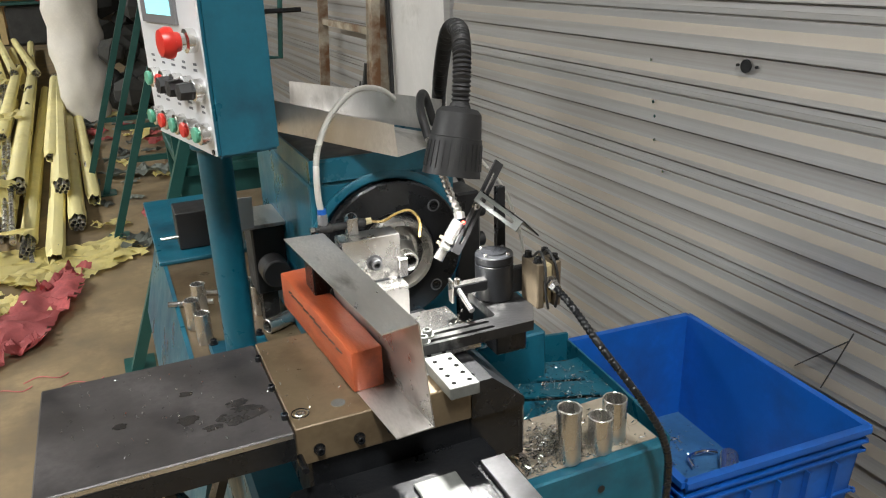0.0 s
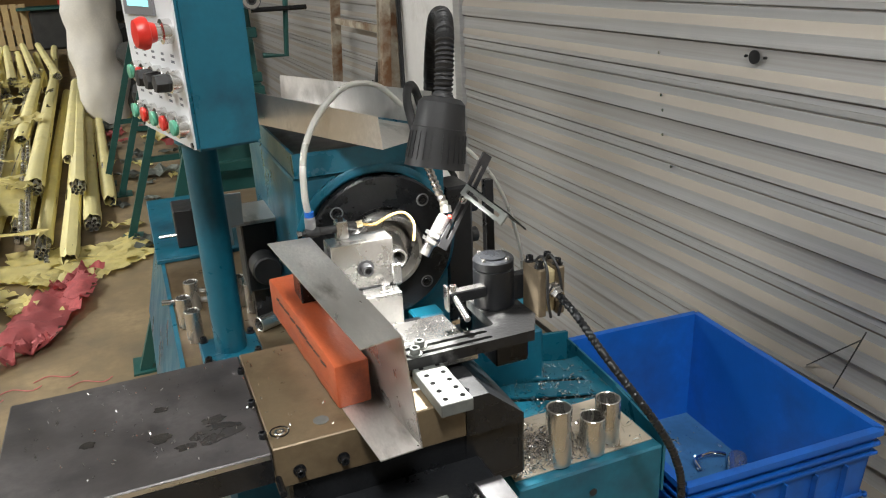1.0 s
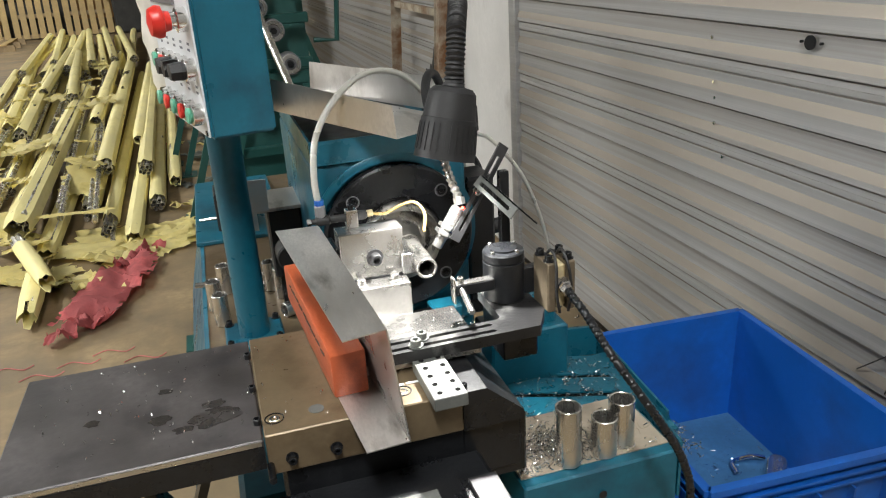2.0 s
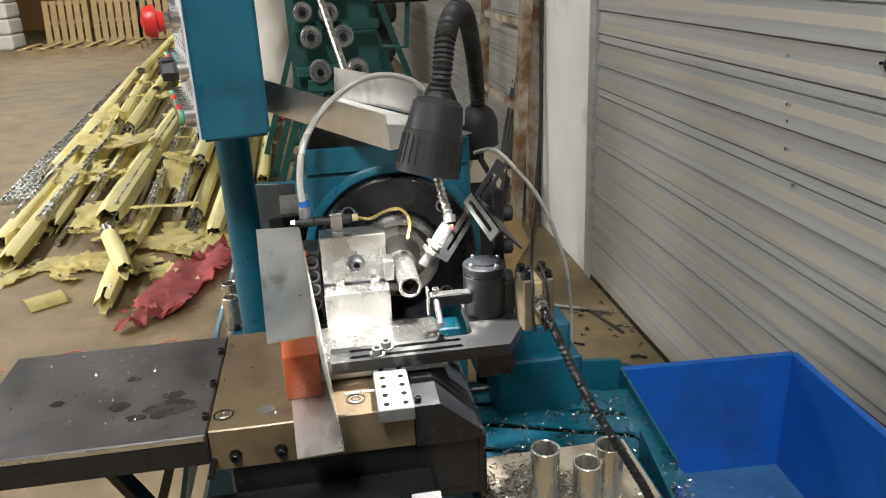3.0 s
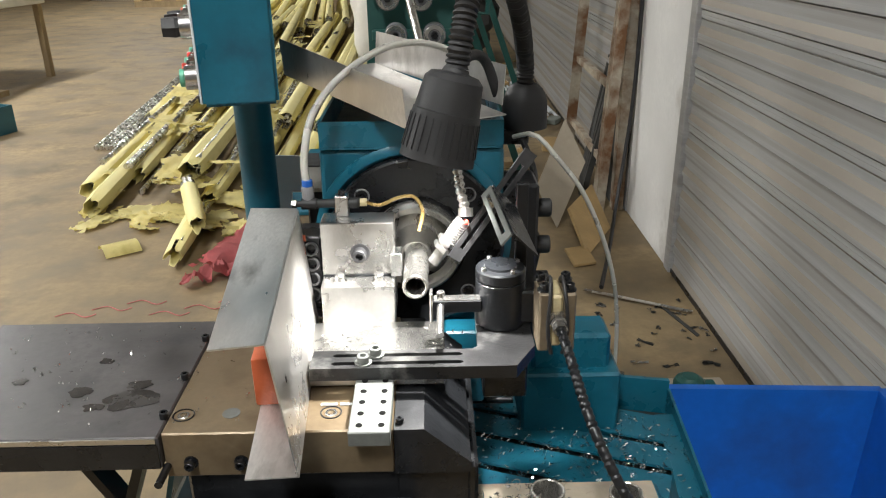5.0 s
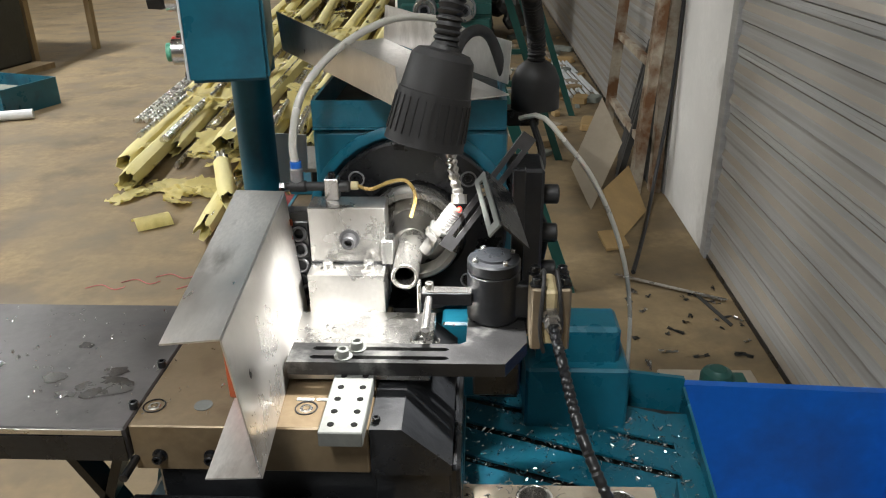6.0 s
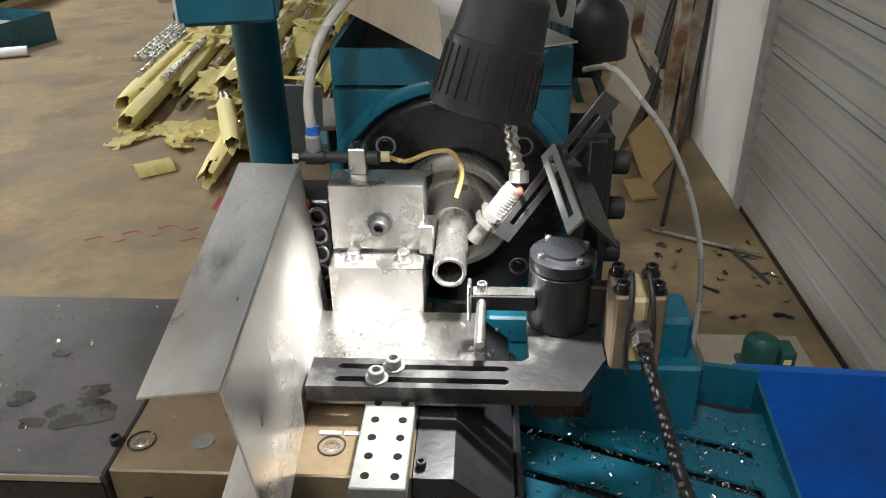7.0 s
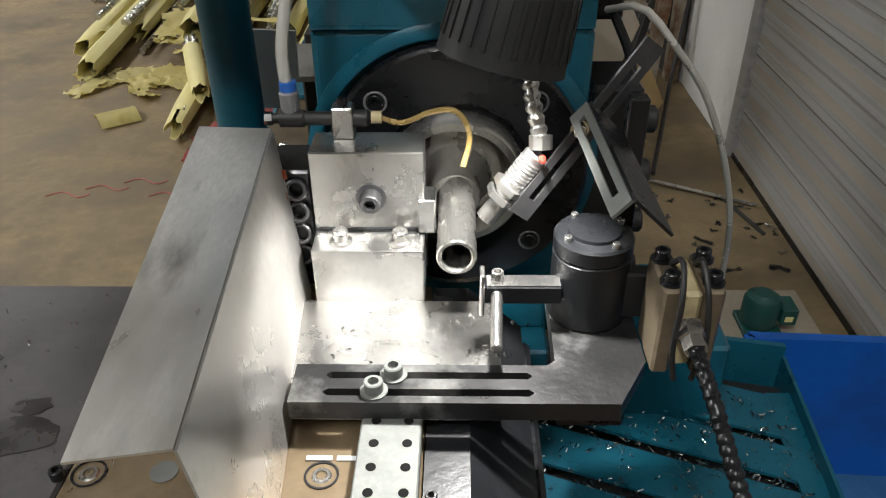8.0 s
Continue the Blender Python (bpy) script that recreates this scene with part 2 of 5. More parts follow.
def slab(o, u, v, w, bm=None):
    """A block from a corner and three edges."""
    bm = bm or bmesh.new()
    o, u, v, w = (Vector(q) for q in (o, u, v, w))
    c = [bm.verts.new(o + i * u + j * v + k * w) for k in (0, 1) for j in (0, 1) for i in (0, 1)]
    for f in ((0, 2, 3, 1), (4, 5, 7, 6), (0, 1, 5, 4), (2, 6, 7, 3), (0, 4, 6, 2), (1, 3, 7, 5)):
        bm.faces.new([c[i] for i in f])
    return bm


def along(p, q):
    """The pose at p whose z axis points to q."""
    d = Vector(q) - Vector(p)
    return Matrix.Translation(p) @ d.to_track_quat("Z", "Y").to_matrix().to_4x4()


def screw_bm(r=0.0065, h=0.008, washer=True):
    """A socket cap screw with its hex hole, its foot at the origin."""
    bm = bmesh.new()
    w = 0.0015 if washer else 0.0
    if washer:
        lathe([(0, 0), (r * 1.45, 0), (r * 1.45, w), (0, w)], 20, None, bm)
    c = r * 0.12
    lathe([(0, w), (r, w), (r, w + h - c), (r - c, w + h), (r * 0.56, w + h)], 20, None, bm)
    lathe([(r * 0.56, w + h), (r * 0.56, w + h * 0.45), (0, w + h * 0.45)], 6, None, bm)
    return bm


def screw(parent, p, q, r=0.0065, h=0.008, material="steel", washer=True, name="cap_screw"):
    return part(name, screw_bm(r, h, washer), material, parent, m=along(p, q), smooth=True)


def crumple(nx, ny, sx, sy, amp, seed, thick=0.0):
    """A crumpled sheet lying flat."""
    rng = random.Random(seed)
    bm = bmesh.new()
    off = Vector((rng.uniform(-50, 50), rng.uniform(-50, 50), 0))
    g = []
    for j in range(ny + 1):
        row = []
        for i in range(nx + 1):
            x, y = (i / nx - 0.5) * sx, (j / ny - 0.5) * sy
            q = Vector((x, y, 0)) * (6 / max(sx, sy)) + off
            edge = 1 + 0.25 * noise.noise(q * 0.7)
            z = amp * (0.5 + noise.noise(q) + 0.6 * abs(noise.noise(q * 2.3)))
            row.append(bm.verts.new((x * edge + 0.1 * sx * noise.noise(q + Vector((9, 0, 0))), y * edge, max(0.002, z))))
        g.append(row)
    for j in range(ny):
        for i in range(nx):
            if (i in (0, nx - 1) or j in (0, ny - 1)) and rng.random() < 0.3:
                continue
            bm.faces.new((g[j][i], g[j][i + 1], g[j + 1][i + 1], g[j + 1][i]))
    bmesh.ops.solidify(bm, geom=bm.faces[:], thickness=0.0015)
    return bm

# ---- the hall ----
WALL = 1.277
g = bmesh.new()
box(-16, 3, -9, 30, -0.2, 0, bm=g)
tagged(part("floor", g, "floor"), "dusty brown stained concrete floor", "floor", kind="structure")
tagged(part("ceiling", box(-16, 3, -9, 30, CEILING, CEILING + 0.1), "ceilgrey"), "grey sheet roof", "ceiling", kind="structure")
for nm, b in (("wall_far", (-16, 3, 29.7, 29.9, 0, CEILING)), ("wall_back", (-16, 3, -8.9, -8.7, 0, CEILING)), ("wall_side", (-15.9, -15.7, -8.7, 29.7, 0, CEILING))):
    tagged(part(nm, box(*b), "rust_wall"), "plain grey hall wall", "wall", kind="structure")
tagged(part("wall_shutter_side", box(1.45, 1.65, -8.7, 29.7, 0, CEILING), "rust_wall"), "grey wall behind the roller shutters", "wall", kind="structure")
tagged(part("pier", box(1.252, 1.448, 3.43, 4.12, 0, CEILING, 0.006), "plaster"), "white plastered pier between two shutters", "pier", kind="structure")
tagged(part("lintel", box(1.30, 1.448, -8.7, 3.426, 3.65, CEILING), "plaster"), "white plastered band above the shutter", "wall", kind="structure")
for lx, ly in LIGHTS:
    f = thing("hanging_light", "white hanging tube light fixture", "light", "tube lights under the roof")
    part("housing", box(lx - 0.27, lx + 0.27, ly - 0.83, ly + 0.83, CEILING - 0.53, CEILING - 0.45, 0.01), "face", f)
    for s in (-1, 1):
        part("tube", cyl(0.015, -0.78, 0.78, 12, pose(lx + s * 0.14, ly, CEILING - 0.575, 90)), "tube_light", f)
        part("hanger", cyl(0.006, CEILING - 0.45, CEILING, 8, pose(lx, ly + s * 0.6, 0)), "black", f)

PITCH = 0.2145
SLAT = [(0.0, 0.010), (0.0140, 0.010), (0.0145, 0.001), (0.0195, 0.001), (0.020, 0.016), (0.034, 0.016), (0.058, 0.008), (0.1033, 0.008), (0.1038, 0.001), (0.1088, 0.001), (0.1093, 0.016),
        (0.146, 0.016), (0.172, 0.008), (0.1950, 0.008), (0.1955, 0.001), (0.2005, 0.001), (0.2010, 0.010), (0.2140, 0.010)]
for nm, y0, y1 in (("roller_shutter", -8.6, 3.375), ("roller_shutter", 4.18, 24.0)):
    sh = thing(nm, "closed grey steel roller shutter with dusty ribs", "roller shutter", kind="structure")
    out = [(WALL - d, z) for z, d in SLAT] + [(WALL + 0.012, 0.2140), (WALL + 0.012, 0.0)]
    me = solid("slat", prism([(x, z) for x, z in out], "y", y0, y1), "shutter")
    for k in range(17):
        o = new("slat", me)
        o.parent = sh
        o.location = (0, 0, -0.016 + k * PITCH)
    for ye in (y0 - 0.02, y1 + 0.02):
        part("guide_rail", box(WALL - 0.03, WALL + 0.06, ye - 0.033, ye + 0.033, 0, 3.7, 0.003), "shutter", sh)
    part("bottom_bar", box(WALL - 0.02, WALL + 0.012, y0, y1, 0.0, 0.019), "black", sh)
    if y1 < 4:
        part("lock_plate", cyl(0.016, 0, 0.004, 20, look((WALL - 0.0165, 1.688, 1.142), (0, 1.688, 1.142)) @ pose(0, 0, 0, 180)), "black", sh, "dark round lock hole")
        for dy in (-0.03, 0.03):
            part("rivet", cyl(0.0035, -0.002, 0.004, 8, pose(WALL - 0.016, 1.688 + dy, 1.142, 0, 90)), "black", sh)
        for yy, zz in ((2.04, 1.123), (2.02, 1.01), (2.01, 0.97), (2.005, 0.903), (1.96, 0.82)):
            part("rivet", cyl(0.0045, -0.002, 0.002, 8, pose(WALL - 0.0155, yy, zz, 0, 90)), "chrome", sh)

# ---- the machine ----
mc = thing("chamfering_machine", "teal tube chamfering machine with steel slides and a spindle head", "machine")
CX, CZ = 0.2345, 0.971
# base cabinet and beds
part("base_cabinet", box(-0.06, 0.30, 1.12, 2.62, 0.0, 0.735, 0.008), "teal", mc)
part("bed_top", box(-0.09, 0.30, 1.30, 2.62, 0.737, 0.757, 0.003), "rusty", mc, "oily brown bed surface")
part("bed_flange", slab((-0.092, 1.29, 0.757), (-0.05, 0, -0.20), (0, 1.0, 0), (0.008, 0, 0.002)), "teal", mc)
part("head_pedestal", box(0.11, 0.36, 1.40, 1.80, 0.757, 0.80, 0.004), "teal", mc)
# the sliding carriage: all that runs to and fro with the plate
sl = thing("tool_slide", "sliding tool carriage with an oily brown plate and dark side table", "machine slide")
# carriage under the plate
g = box(-0.03, 0.235, 0.86, 1.06, 0.70, 0.812, 0.006)
part("carriage", g, "black", sl, "oily black carriage")
part("carriage_cover", box(0.02, 0.19, 0.80, 1.0, 0.813, 0.823, 0.002), "black", sl)
# grey steel plates put in place of the lamp's light blotches on the carriage
part("carriage_pad", box(0.105, 0.160, 0.925, 0.985, 0.824, 0.828, 0.001), "nest", sl, "bright patch of lamp light on the carriage")
part("carriage_pad", box(0.200, 0.234, 0.88, 1.0, 0.8125, 0.820, 0.001), "darksteel", sl, "dark steel patch on the carriage")
part("slide_block", box(0.0, 0.30, 1.062, 1.28, 0.757, 0.846, 0.004), "black", sl)
# brown plate with its screws
pl = part("slide_plate", box(-0.014, 0.214, 1.049, 1.288, 0.848, 0.90, 0.0015), "rusty", sl, "oily brown steel slide plate")
for sx, sy in ((0.0, 1.08), (0.150, 1.08)):
    part("counterbore", lathe([(0.0, -0.006), (0.0055, -0.006), (0.0095, -0.004), (0.0098, 0.0006), (0.0112, 0.0006), (0.0112, 0.0)], 24, pose(sx, sy, 0.9002)), "black", pl, smooth=True)
    part("cap_screw", screw_bm(0.0065, 0.006, False), "steel", pl, m=pose(sx, sy, 0.8948), smooth=True)
part("plug", cyl(0.009, 0.899, 0.9006, 20, pose(0.048, 1.082, 0)), "nest", pl)
part("plug", cyl(0.009, 0.899, 0.9006, 20, pose(0.095, 1.082, 0)), "nest", pl)
for sy in (1.077, 1.15, 1.235):
    part("cap_screw", screw_bm(0.0045, 0.007, False), "black", pl, m=pose(-0.019, sy, 0.900), smooth=True)
for sx in (0.012, 0.062, 0.105):
    part("cap_screw", screw_bm(0.005, 0.008, True), "black", pl, m=along((sx, 1.049, 0.866), (sx, 0, 0.866)), smooth=True)
part("stop_screw", cyl(0.004, 0, 0.03, 12, along((-0.012, 1.049, 0.862), (-0.012, 0, 0.862))), "black", pl)
# right-hand chamfered black block
part("wedge_block", prism([(0.215, 0.846), (0.215, 0.899), (0.245, 0.899), (0.292, 0.858), (0.292, 0.846)], "y", 1.05, 1.285), "black", sl, "black block with a chamfered side")
part("wedge_foot", box(0.215, 0.292, 1.06, 1.28, 0.77, 0.845, 0.003), "black", sl)
# nest strip with two rows of holes
ns = part("nest_strip", box(0.173, 0.213, 1.022, 1.118, 0.9005, 0.9165, 0.001), "nest", sl, "worn grey strip with two rows of holes")
for r in range(5):
    for c in (0.183, 0.2045):
        part("hole", cyl(0.0033, -0.001, 0.0004, 10, pose(c, 1.034 + r * 0.0195, 0.9165)), "hole", ns)
screw(ns, (0.2205, 1.062, 0.899), (0.2205, 1.062, 2), 0.004, 0.006, "black", False)
# side table
tb = part("side_table", box(-0.29, -0.0155, 1.044, 1.287, 0.862, 0.8995, 0.002), "table", sl, "dark oily steel side table")
# thin black plate added to darken the table's front face
part("front_apron", box(-0.289, -0.0165, 1.0415, 1.0436, 0.864, 0.892), "black", tb, "black front edge of the table")
part("table_rim", box(-0.288, -0.018, 1.0425, 1.0438, 0.893, 0.8985), "steel", tb, "thin bright strip along the front edge")
part("brace", slab((-0.20, 1.16, 0.50), (0.012, 0, 0), (0, 0.03, 0), (0.13, 0, 0.36)), "black", sl)
part("brace", slab((-0.02, 1.16, 0.50), (0.012, 0, 0), (0, 0.03, 0), (-0.19, 0, 0.36)), "black", sl)


def oil_spot(x, y, r, seed):
    """A thin uneven spot of oil on the side table."""
    pts = []
    for k in range(26):
        a = 2 * math.pi * k / 26
        f = r * (1 + 0.55 * noise.noise(Vector((1.6 * math.cos(a) + seed * 7.3, 1.6 * math.sin(a), seed))))
        pts.append((x + 1.5 * f * math.cos(a), y + f * math.sin(a)))
    part("oil_spot", prism(pts, "z", 0.8997, 0.90005), "oil", tb, "thin dark oil spot")


for k, (x, y, r) in enumerate(((-0.063, 1.112, 0.017), (-0.125, 1.128, 0.009), (-0.064, 1.140, 0.008), (-0.120, 1.190, 0.006), (-0.098, 1.098, 0.007), (-0.20, 1.15, 0.006))):
    oil_spot(x, y, r, k + 1)
# upper slide and slotted bar
part("upper_slide", box(0.098, 0.268, 1.126, 1.246, 0.9015, 0.9155, 0.0015), "steel", sl, "bright ground steel slide")
# two thin white strips laid on the brown plate in front of the bar
for sx in (0.138, 0.158):
    part("slot", box(sx, sx + 0.017, 1.092, 1.0955, 0.9004, 0.9012), "face", sl)
first = len(BUILT)
BT, BB = 0.945, 0.930
g = bmesh.new()
for y0, y1 in ((1.100, 1.1065), (1.1130, 1.1230), (1.1295, 1.137)):
    box(0.146, 0.286, y0, y1, BB, BT, bm=g)
box(0.124, 0.146, 1.100, 1.137, BB, BT, bm=g)
for (yc) in (1.10975, 1.12625):
    for xe, s in ((0.146, 1), (0.286, -1)):
        for e in (-1, 1):
            prism([(xe, yc + e * 0.00325), (xe + s * 0.003, yc + e * 0.00325), (xe, yc + e * 0.0005)], "z", BB, BT, g)
prism([(0.286, 1.100), (0.342, 1.100), (0.366, 1.142), (0.366, 1.235), (0.305, 1.235), (0.303, 1.142), (0.297, 1.137), (0.286, 1.137)], "z", BB, BT, g)
bar = part("slotted_bar", g, "scuffed", sl, "worn black bar with two long slots")
screw(bar, (0.180, 1.1105, BT), (0.180, 1.1105, 2), material="nest")
screw(bar, (0.192, 1.1262, BT), (0.192, 1.1262, 2), material="nest")
part("bar_foot", box(0.31, 0.36, 1.15, 1.23, 0.872, 0.9295, 0.002), "black", sl)
seat(sl, first, 0.001, 0.014, -0.014)
# stepped tool block
first = len(BUILT)
blk = part("tool_block", prism([(1.236, 0.905), (1.236, 0.958), (1.264, 0.960), (1.264, 1.029), (1.302, 1.029), (1.302, 0.905)], "x", 0.119, 0.207), "steel", sl, "bright stepped steel tool block")
bv = blk.modifiers.new("edges", "BEVEL")
bv.width, bv.segments = 0.0012, 2
for sx in (0.141, 0.188):
    part("hex_bolt", lathe([(0, 0), (0.0095, 0), (0.0088, 0.002), (0.0062, 0.0025), (0.0062, 0.010), (0.0052, 0.0112), (0, 0.0112)], 18), "steel", blk, m=pose(sx, 1.2495, 0.9585), smooth=True)
screw(blk, (0.1655, 1.264, 0.991), (0.1655, 0, 0.96), 0.0082, 0.012, "darksteel")
part("seam", box(0.1185, 0.2075, 1.2625, 1.2637, 0.9605, 0.9625), "black", blk)
part("back_block", box(0.075, 0.118, 1.27, 1.32, 0.90, 1.01, 0.002), "black", sl)
for k in range(4):
    part("ring", pipe(0.009, 0.006, -0.004, 0.004, 20, pose(0.106, 1.268, 0.935 + 0.020 * k, 75)), "darksteel", sl)
part("tag", crumple(3, 4, 0.016, 0.03, 0.004, 5), "orange", sl, "small orange tag", pose(0.093, 1.262, 1.008, 80, 0, 0))
# air fitting on top of the block
part("fitting_clamp", box(0.136, 0.152, 1.286, 1.302, 1.0295, 1.055, 0.001), "steel", sl)
screw(sl, (0.144, 1.294, 1.055), (0.144, 1.294, 2), 0.004, 0.006, "black", False)
part("air_fitting", lathe([(0, 0), (0.004, 0), (0.004, 0.006), (0.007, 0.006), (0.007, 0.024), (0.0055, 0.026), (0.0055, 0.062), (0.0068, 0.062), (0.0068, 0.074), (0.0035, 0.077), (0, 0.077)], 18, along((0.089, 1.294, 1.044), (1, 1.294, 1.046))), "rubber", sl, smooth=True)
part("fitting_nut", cyl(0.0055, 0, 0.006, 6, along((0.083, 1.294, 1.044), (1, 1.294, 1.044))), "chrome", sl)
part("hose_collar", lathe([(0, 0), (0.0075, 0), (0.0075, 0.016), (0.006, 0.018), (0, 0.018)], 16, pose(0.103, 1.297, 1.048)), "bezel", sl, "grey and blue push fitting")
hl = dense([(0.103, 1.297, 1.060), (0.101, 1.303, 1.10), (0.113, 1.33, 1.15), (0.152, 1.38, 1.19), (0.21, 1.44, 1.212), (0.272, 1.49, 1.20), (0.32, 1.52, 1.16), (0.36, 1.54, 1.12)], 0.01)
part("air_hose", sweep(hl, 0.0047, 12), "hose", sl, "cloudy white plastic air hose", smooth=True)
part("hose_band", cyl(0.0066, 0, 0.007, 16, pose(0.103, 1.297, 1.066)), "crate", sl, "blue collar")
part("fluid_ferrule", cyl(0.005, 0, 0.008, 14, along((0.166, 1.294, 1.045), (1, 1.294, 1.046))), "cream", sl)
tl = dense([(0.172, 1.294, 1.045), (0.19, 1.288, 1.043), (0.213, 1.285, 1.053), (0.232, 1.281, 1.055), (0.242, 1.272, 1.040), (0.237, 1.262, 1.018)], 0.004)
part("fluid_hose", sweep(tl, 0.0022, 10), "amber", sl, "thin amber fluid hose", smooth=True)
seat(sl, first, 0.003, 0.010, 0.004)
# spindle head
first = len(BUILT)
hd = part("head_casing", box(0.110, 0.352, 1.376, 1.80, 0.80, 1.0965, 0.006, seg=2), "teal", mc)
part("face_ring", lathe([(0.121, 0), (0.133, 0), (0.133, 0.004), (0.126, 0.008), (0.121, 0.008)], 64, along((CX - 0.004, 1.376, CZ), (CX - 0.004, 0, CZ)), close=True), "teal", hd, smooth=True)
part("name_plate", box(0.1125, 0.1138, 1.44, 1.56, 0.93, 1.06), "ply", hd, "worn beige data plate")
fl = part("flange", lathe([(0, 0), (0.115, 0), (0.118, 0.003), (0.118, 0.018), (0.115, 0.021), (0.068, 0.021), (0.066, 0.017), (0, 0.017)], 72, along((CX, 1.375, CZ), (CX, 0, CZ))), "black", mc, "black round spindle flange", smooth=True)
for k in range(4):
    a = math.radians(45 + 90 * k)
    px, pz = CX + 0.098 * math.cos(a), CZ + 0.098 * math.sin(a)
    part("counterbore", pipe(0.0105, 0.0082, 0, 0.0012, 20, along((px, 1.354, pz), (px, 0, pz))), "bezel", fl)
    part("cap_screw", screw_bm(0.0072, 0.003, False), "black", fl, m=along((px, 1.354, pz), (px, 0, pz)), smooth=True)
part("spindle_nose", lathe([(0.050, 0), (0.062, 0), (0.062, 0.016), (0.058, 0.022), (0.052, 0.023), (0.049, 0.012), (0.046, 0.006)], 56, along((CX, 1.356, CZ), (CX, 0, CZ)), close=True), "tube", mc, "bright turned spindle ring", smooth=True)
part("spindle_cone", lathe([(0.048, 0.0), (0.045, 0.004), (0.032, 0.010), (0.022, 0.028), (0.021, 0.045), (0.0165, 0.047), (0.0165, 0.0)], 40, along((CX, 1.358, CZ), (CX, 0, CZ)), close=True), "tube", mc, smooth=True)
part("tool_tip", box(0.205, 0.2185, 1.268, 1.292, 0.965, 0.995, 0.001), "chrome", sl, "clear plastic chip guard")
# lid tray on the head
lt = part("lid_tray", box(0.112, 0.350, 1.372, 1.804, 1.0975, 1.1005), "teal", mc, "teal tray on top of the head")
for b in ((0.112, 0.350, 1.372, 1.376), (0.112, 0.350, 1.80, 1.804), (0.112, 0.116, 1.376, 1.80), (0.346, 0.350, 1.376, 1.80)):
    part("tray_wall", box(*b, 1.1007, 1.134), "teal", lt)
part("tray_inside", box(0.118, 0.344, 1.378, 1.798, 1.1015, 1.104), "rubber", mc, "black tray bottom")
seat(mc, first, 0, 0.013, -0.005)
# roll stop: cylinder, arm, pin
first = len(BUILT)
cy = part("guide_cylinder", lathe([(0, 0), (0.027, 0), (0.0285, 0.002), (0.0285, 0.055), (0.027, 0.056), (0.0285, 0.058), (0.0285, 0.068), (0.0270, 0.070), (0.019, 0.0705), (0.0185, 0.073), (0, 0.073)], 40, pose(0.333, 1.203, 0.9455)), "black", sl, "black round guide housing", smooth=True)
for k in range(4):
    a = math.radians(30 + 90 * k)
    part("cap_screw", screw_bm(0.0028, 0.004, False), "steel", cy, m=pose(0.333 + 0.0232 * math.cos(a), 1.203 + 0.0232 * math.sin(a), 1.0155), smooth=True)
part("arm", box(0.256, 0.310, 1.178, 1.193, 0.970, 0.985, 0.001), "black", sl)
part("arm_top", box(0.257, 0.309, 1.179, 1.192, 0.9852, 0.9858), "steel", sl, "bright steel top of the arm")
part("stop_pin", cyl(0.0042, 0, 0.058, 16, along((0.2645, 1.19, 0.981), (0.2625, 1.136, 0.966)), bev=0.0006), "steel", sl, smooth=True)
screw(sl, (0.2645, 1.1855, 0.9858), (0.2645, 1.1855, 2), 0.0045, 0.008, "steel", False)
part("arm_lug", box(0.252, 0.2555, 1.176, 1.19, 0.96, 0.996, 0.001), "steel", sl)
seat(sl, first, 0, 0.010, -0.0145)
# clamp pad with armoured cable
first = len(BUILT)
pd = part("cable_clamp", box(0.368, 0.380, 1.145, 1.192, 0.935, 1.005, 0.002), "bronze", sl, "oily bronze clamp plates round yellowed plastic")
part("plastic_core", box(0.3805, 0.3945, 1.147, 1.19, 0.94, 1.002, 0.003), "cream", pd)
part("clamp_plate", box(0.395, 0.408, 1.145, 1.192, 0.935, 1.005, 0.002), "bronze", pd)
part("clamp_bracket", box(0.345, 0.409, 1.1925, 1.206, 0.9455, 0.985, 0.002), "black", pd)
for sx in (0.374, 0.4015):
    for sy in (1.155, 1.182):
        screw(pd, (sx, sy, 1.005), (sx, sy, 2), 0.0052, 0.007, "black", True)
for sx, d in ((0.379, 1), (0.396, -1)):
    part("wire_loop", sweep(dense([(sx, 1.178, 1.004), (sx + 0.002 * d, 1.160, 1.018), (sx, 1.142, 1.0), (sx - 0.002 * d, 1.137, 0.965), (sx + 0.003 * d, 1.137, 0.935)], 0.006), 0.0021, 8), "rubber", pd, smooth=True)
part("gland", lathe([(0, 0), (0.010, 0), (0.010, 0.010), (0.0082, 0.011), (0.0082, 0.02), (0, 0.02)], 6, along((0.388, 1.146, 0.977), (0.392, 1.08, 0.955))), "steel", pd)
cl = dense([(0.389, 1.13, 0.972), (0.395, 1.095, 0.955), (0.408, 1.045, 0.915), (0.428, 1.01, 0.875), (0.453, 0.99, 0.83), (0.478, 0.985, 0.78), (0.492, 0.985, 0.72), (0.49, 0.99, 0.6), (0.47, 1.0, 0.45)], 0.0022)
part("armoured_cable", sweep(cl, ribbed(0.0044, 0.0058, 0.0068), 12), "black", sl, "black ribbed armoured cable", smooth=True)
seat(sl, first, 0.001, 0.004, -0.009)
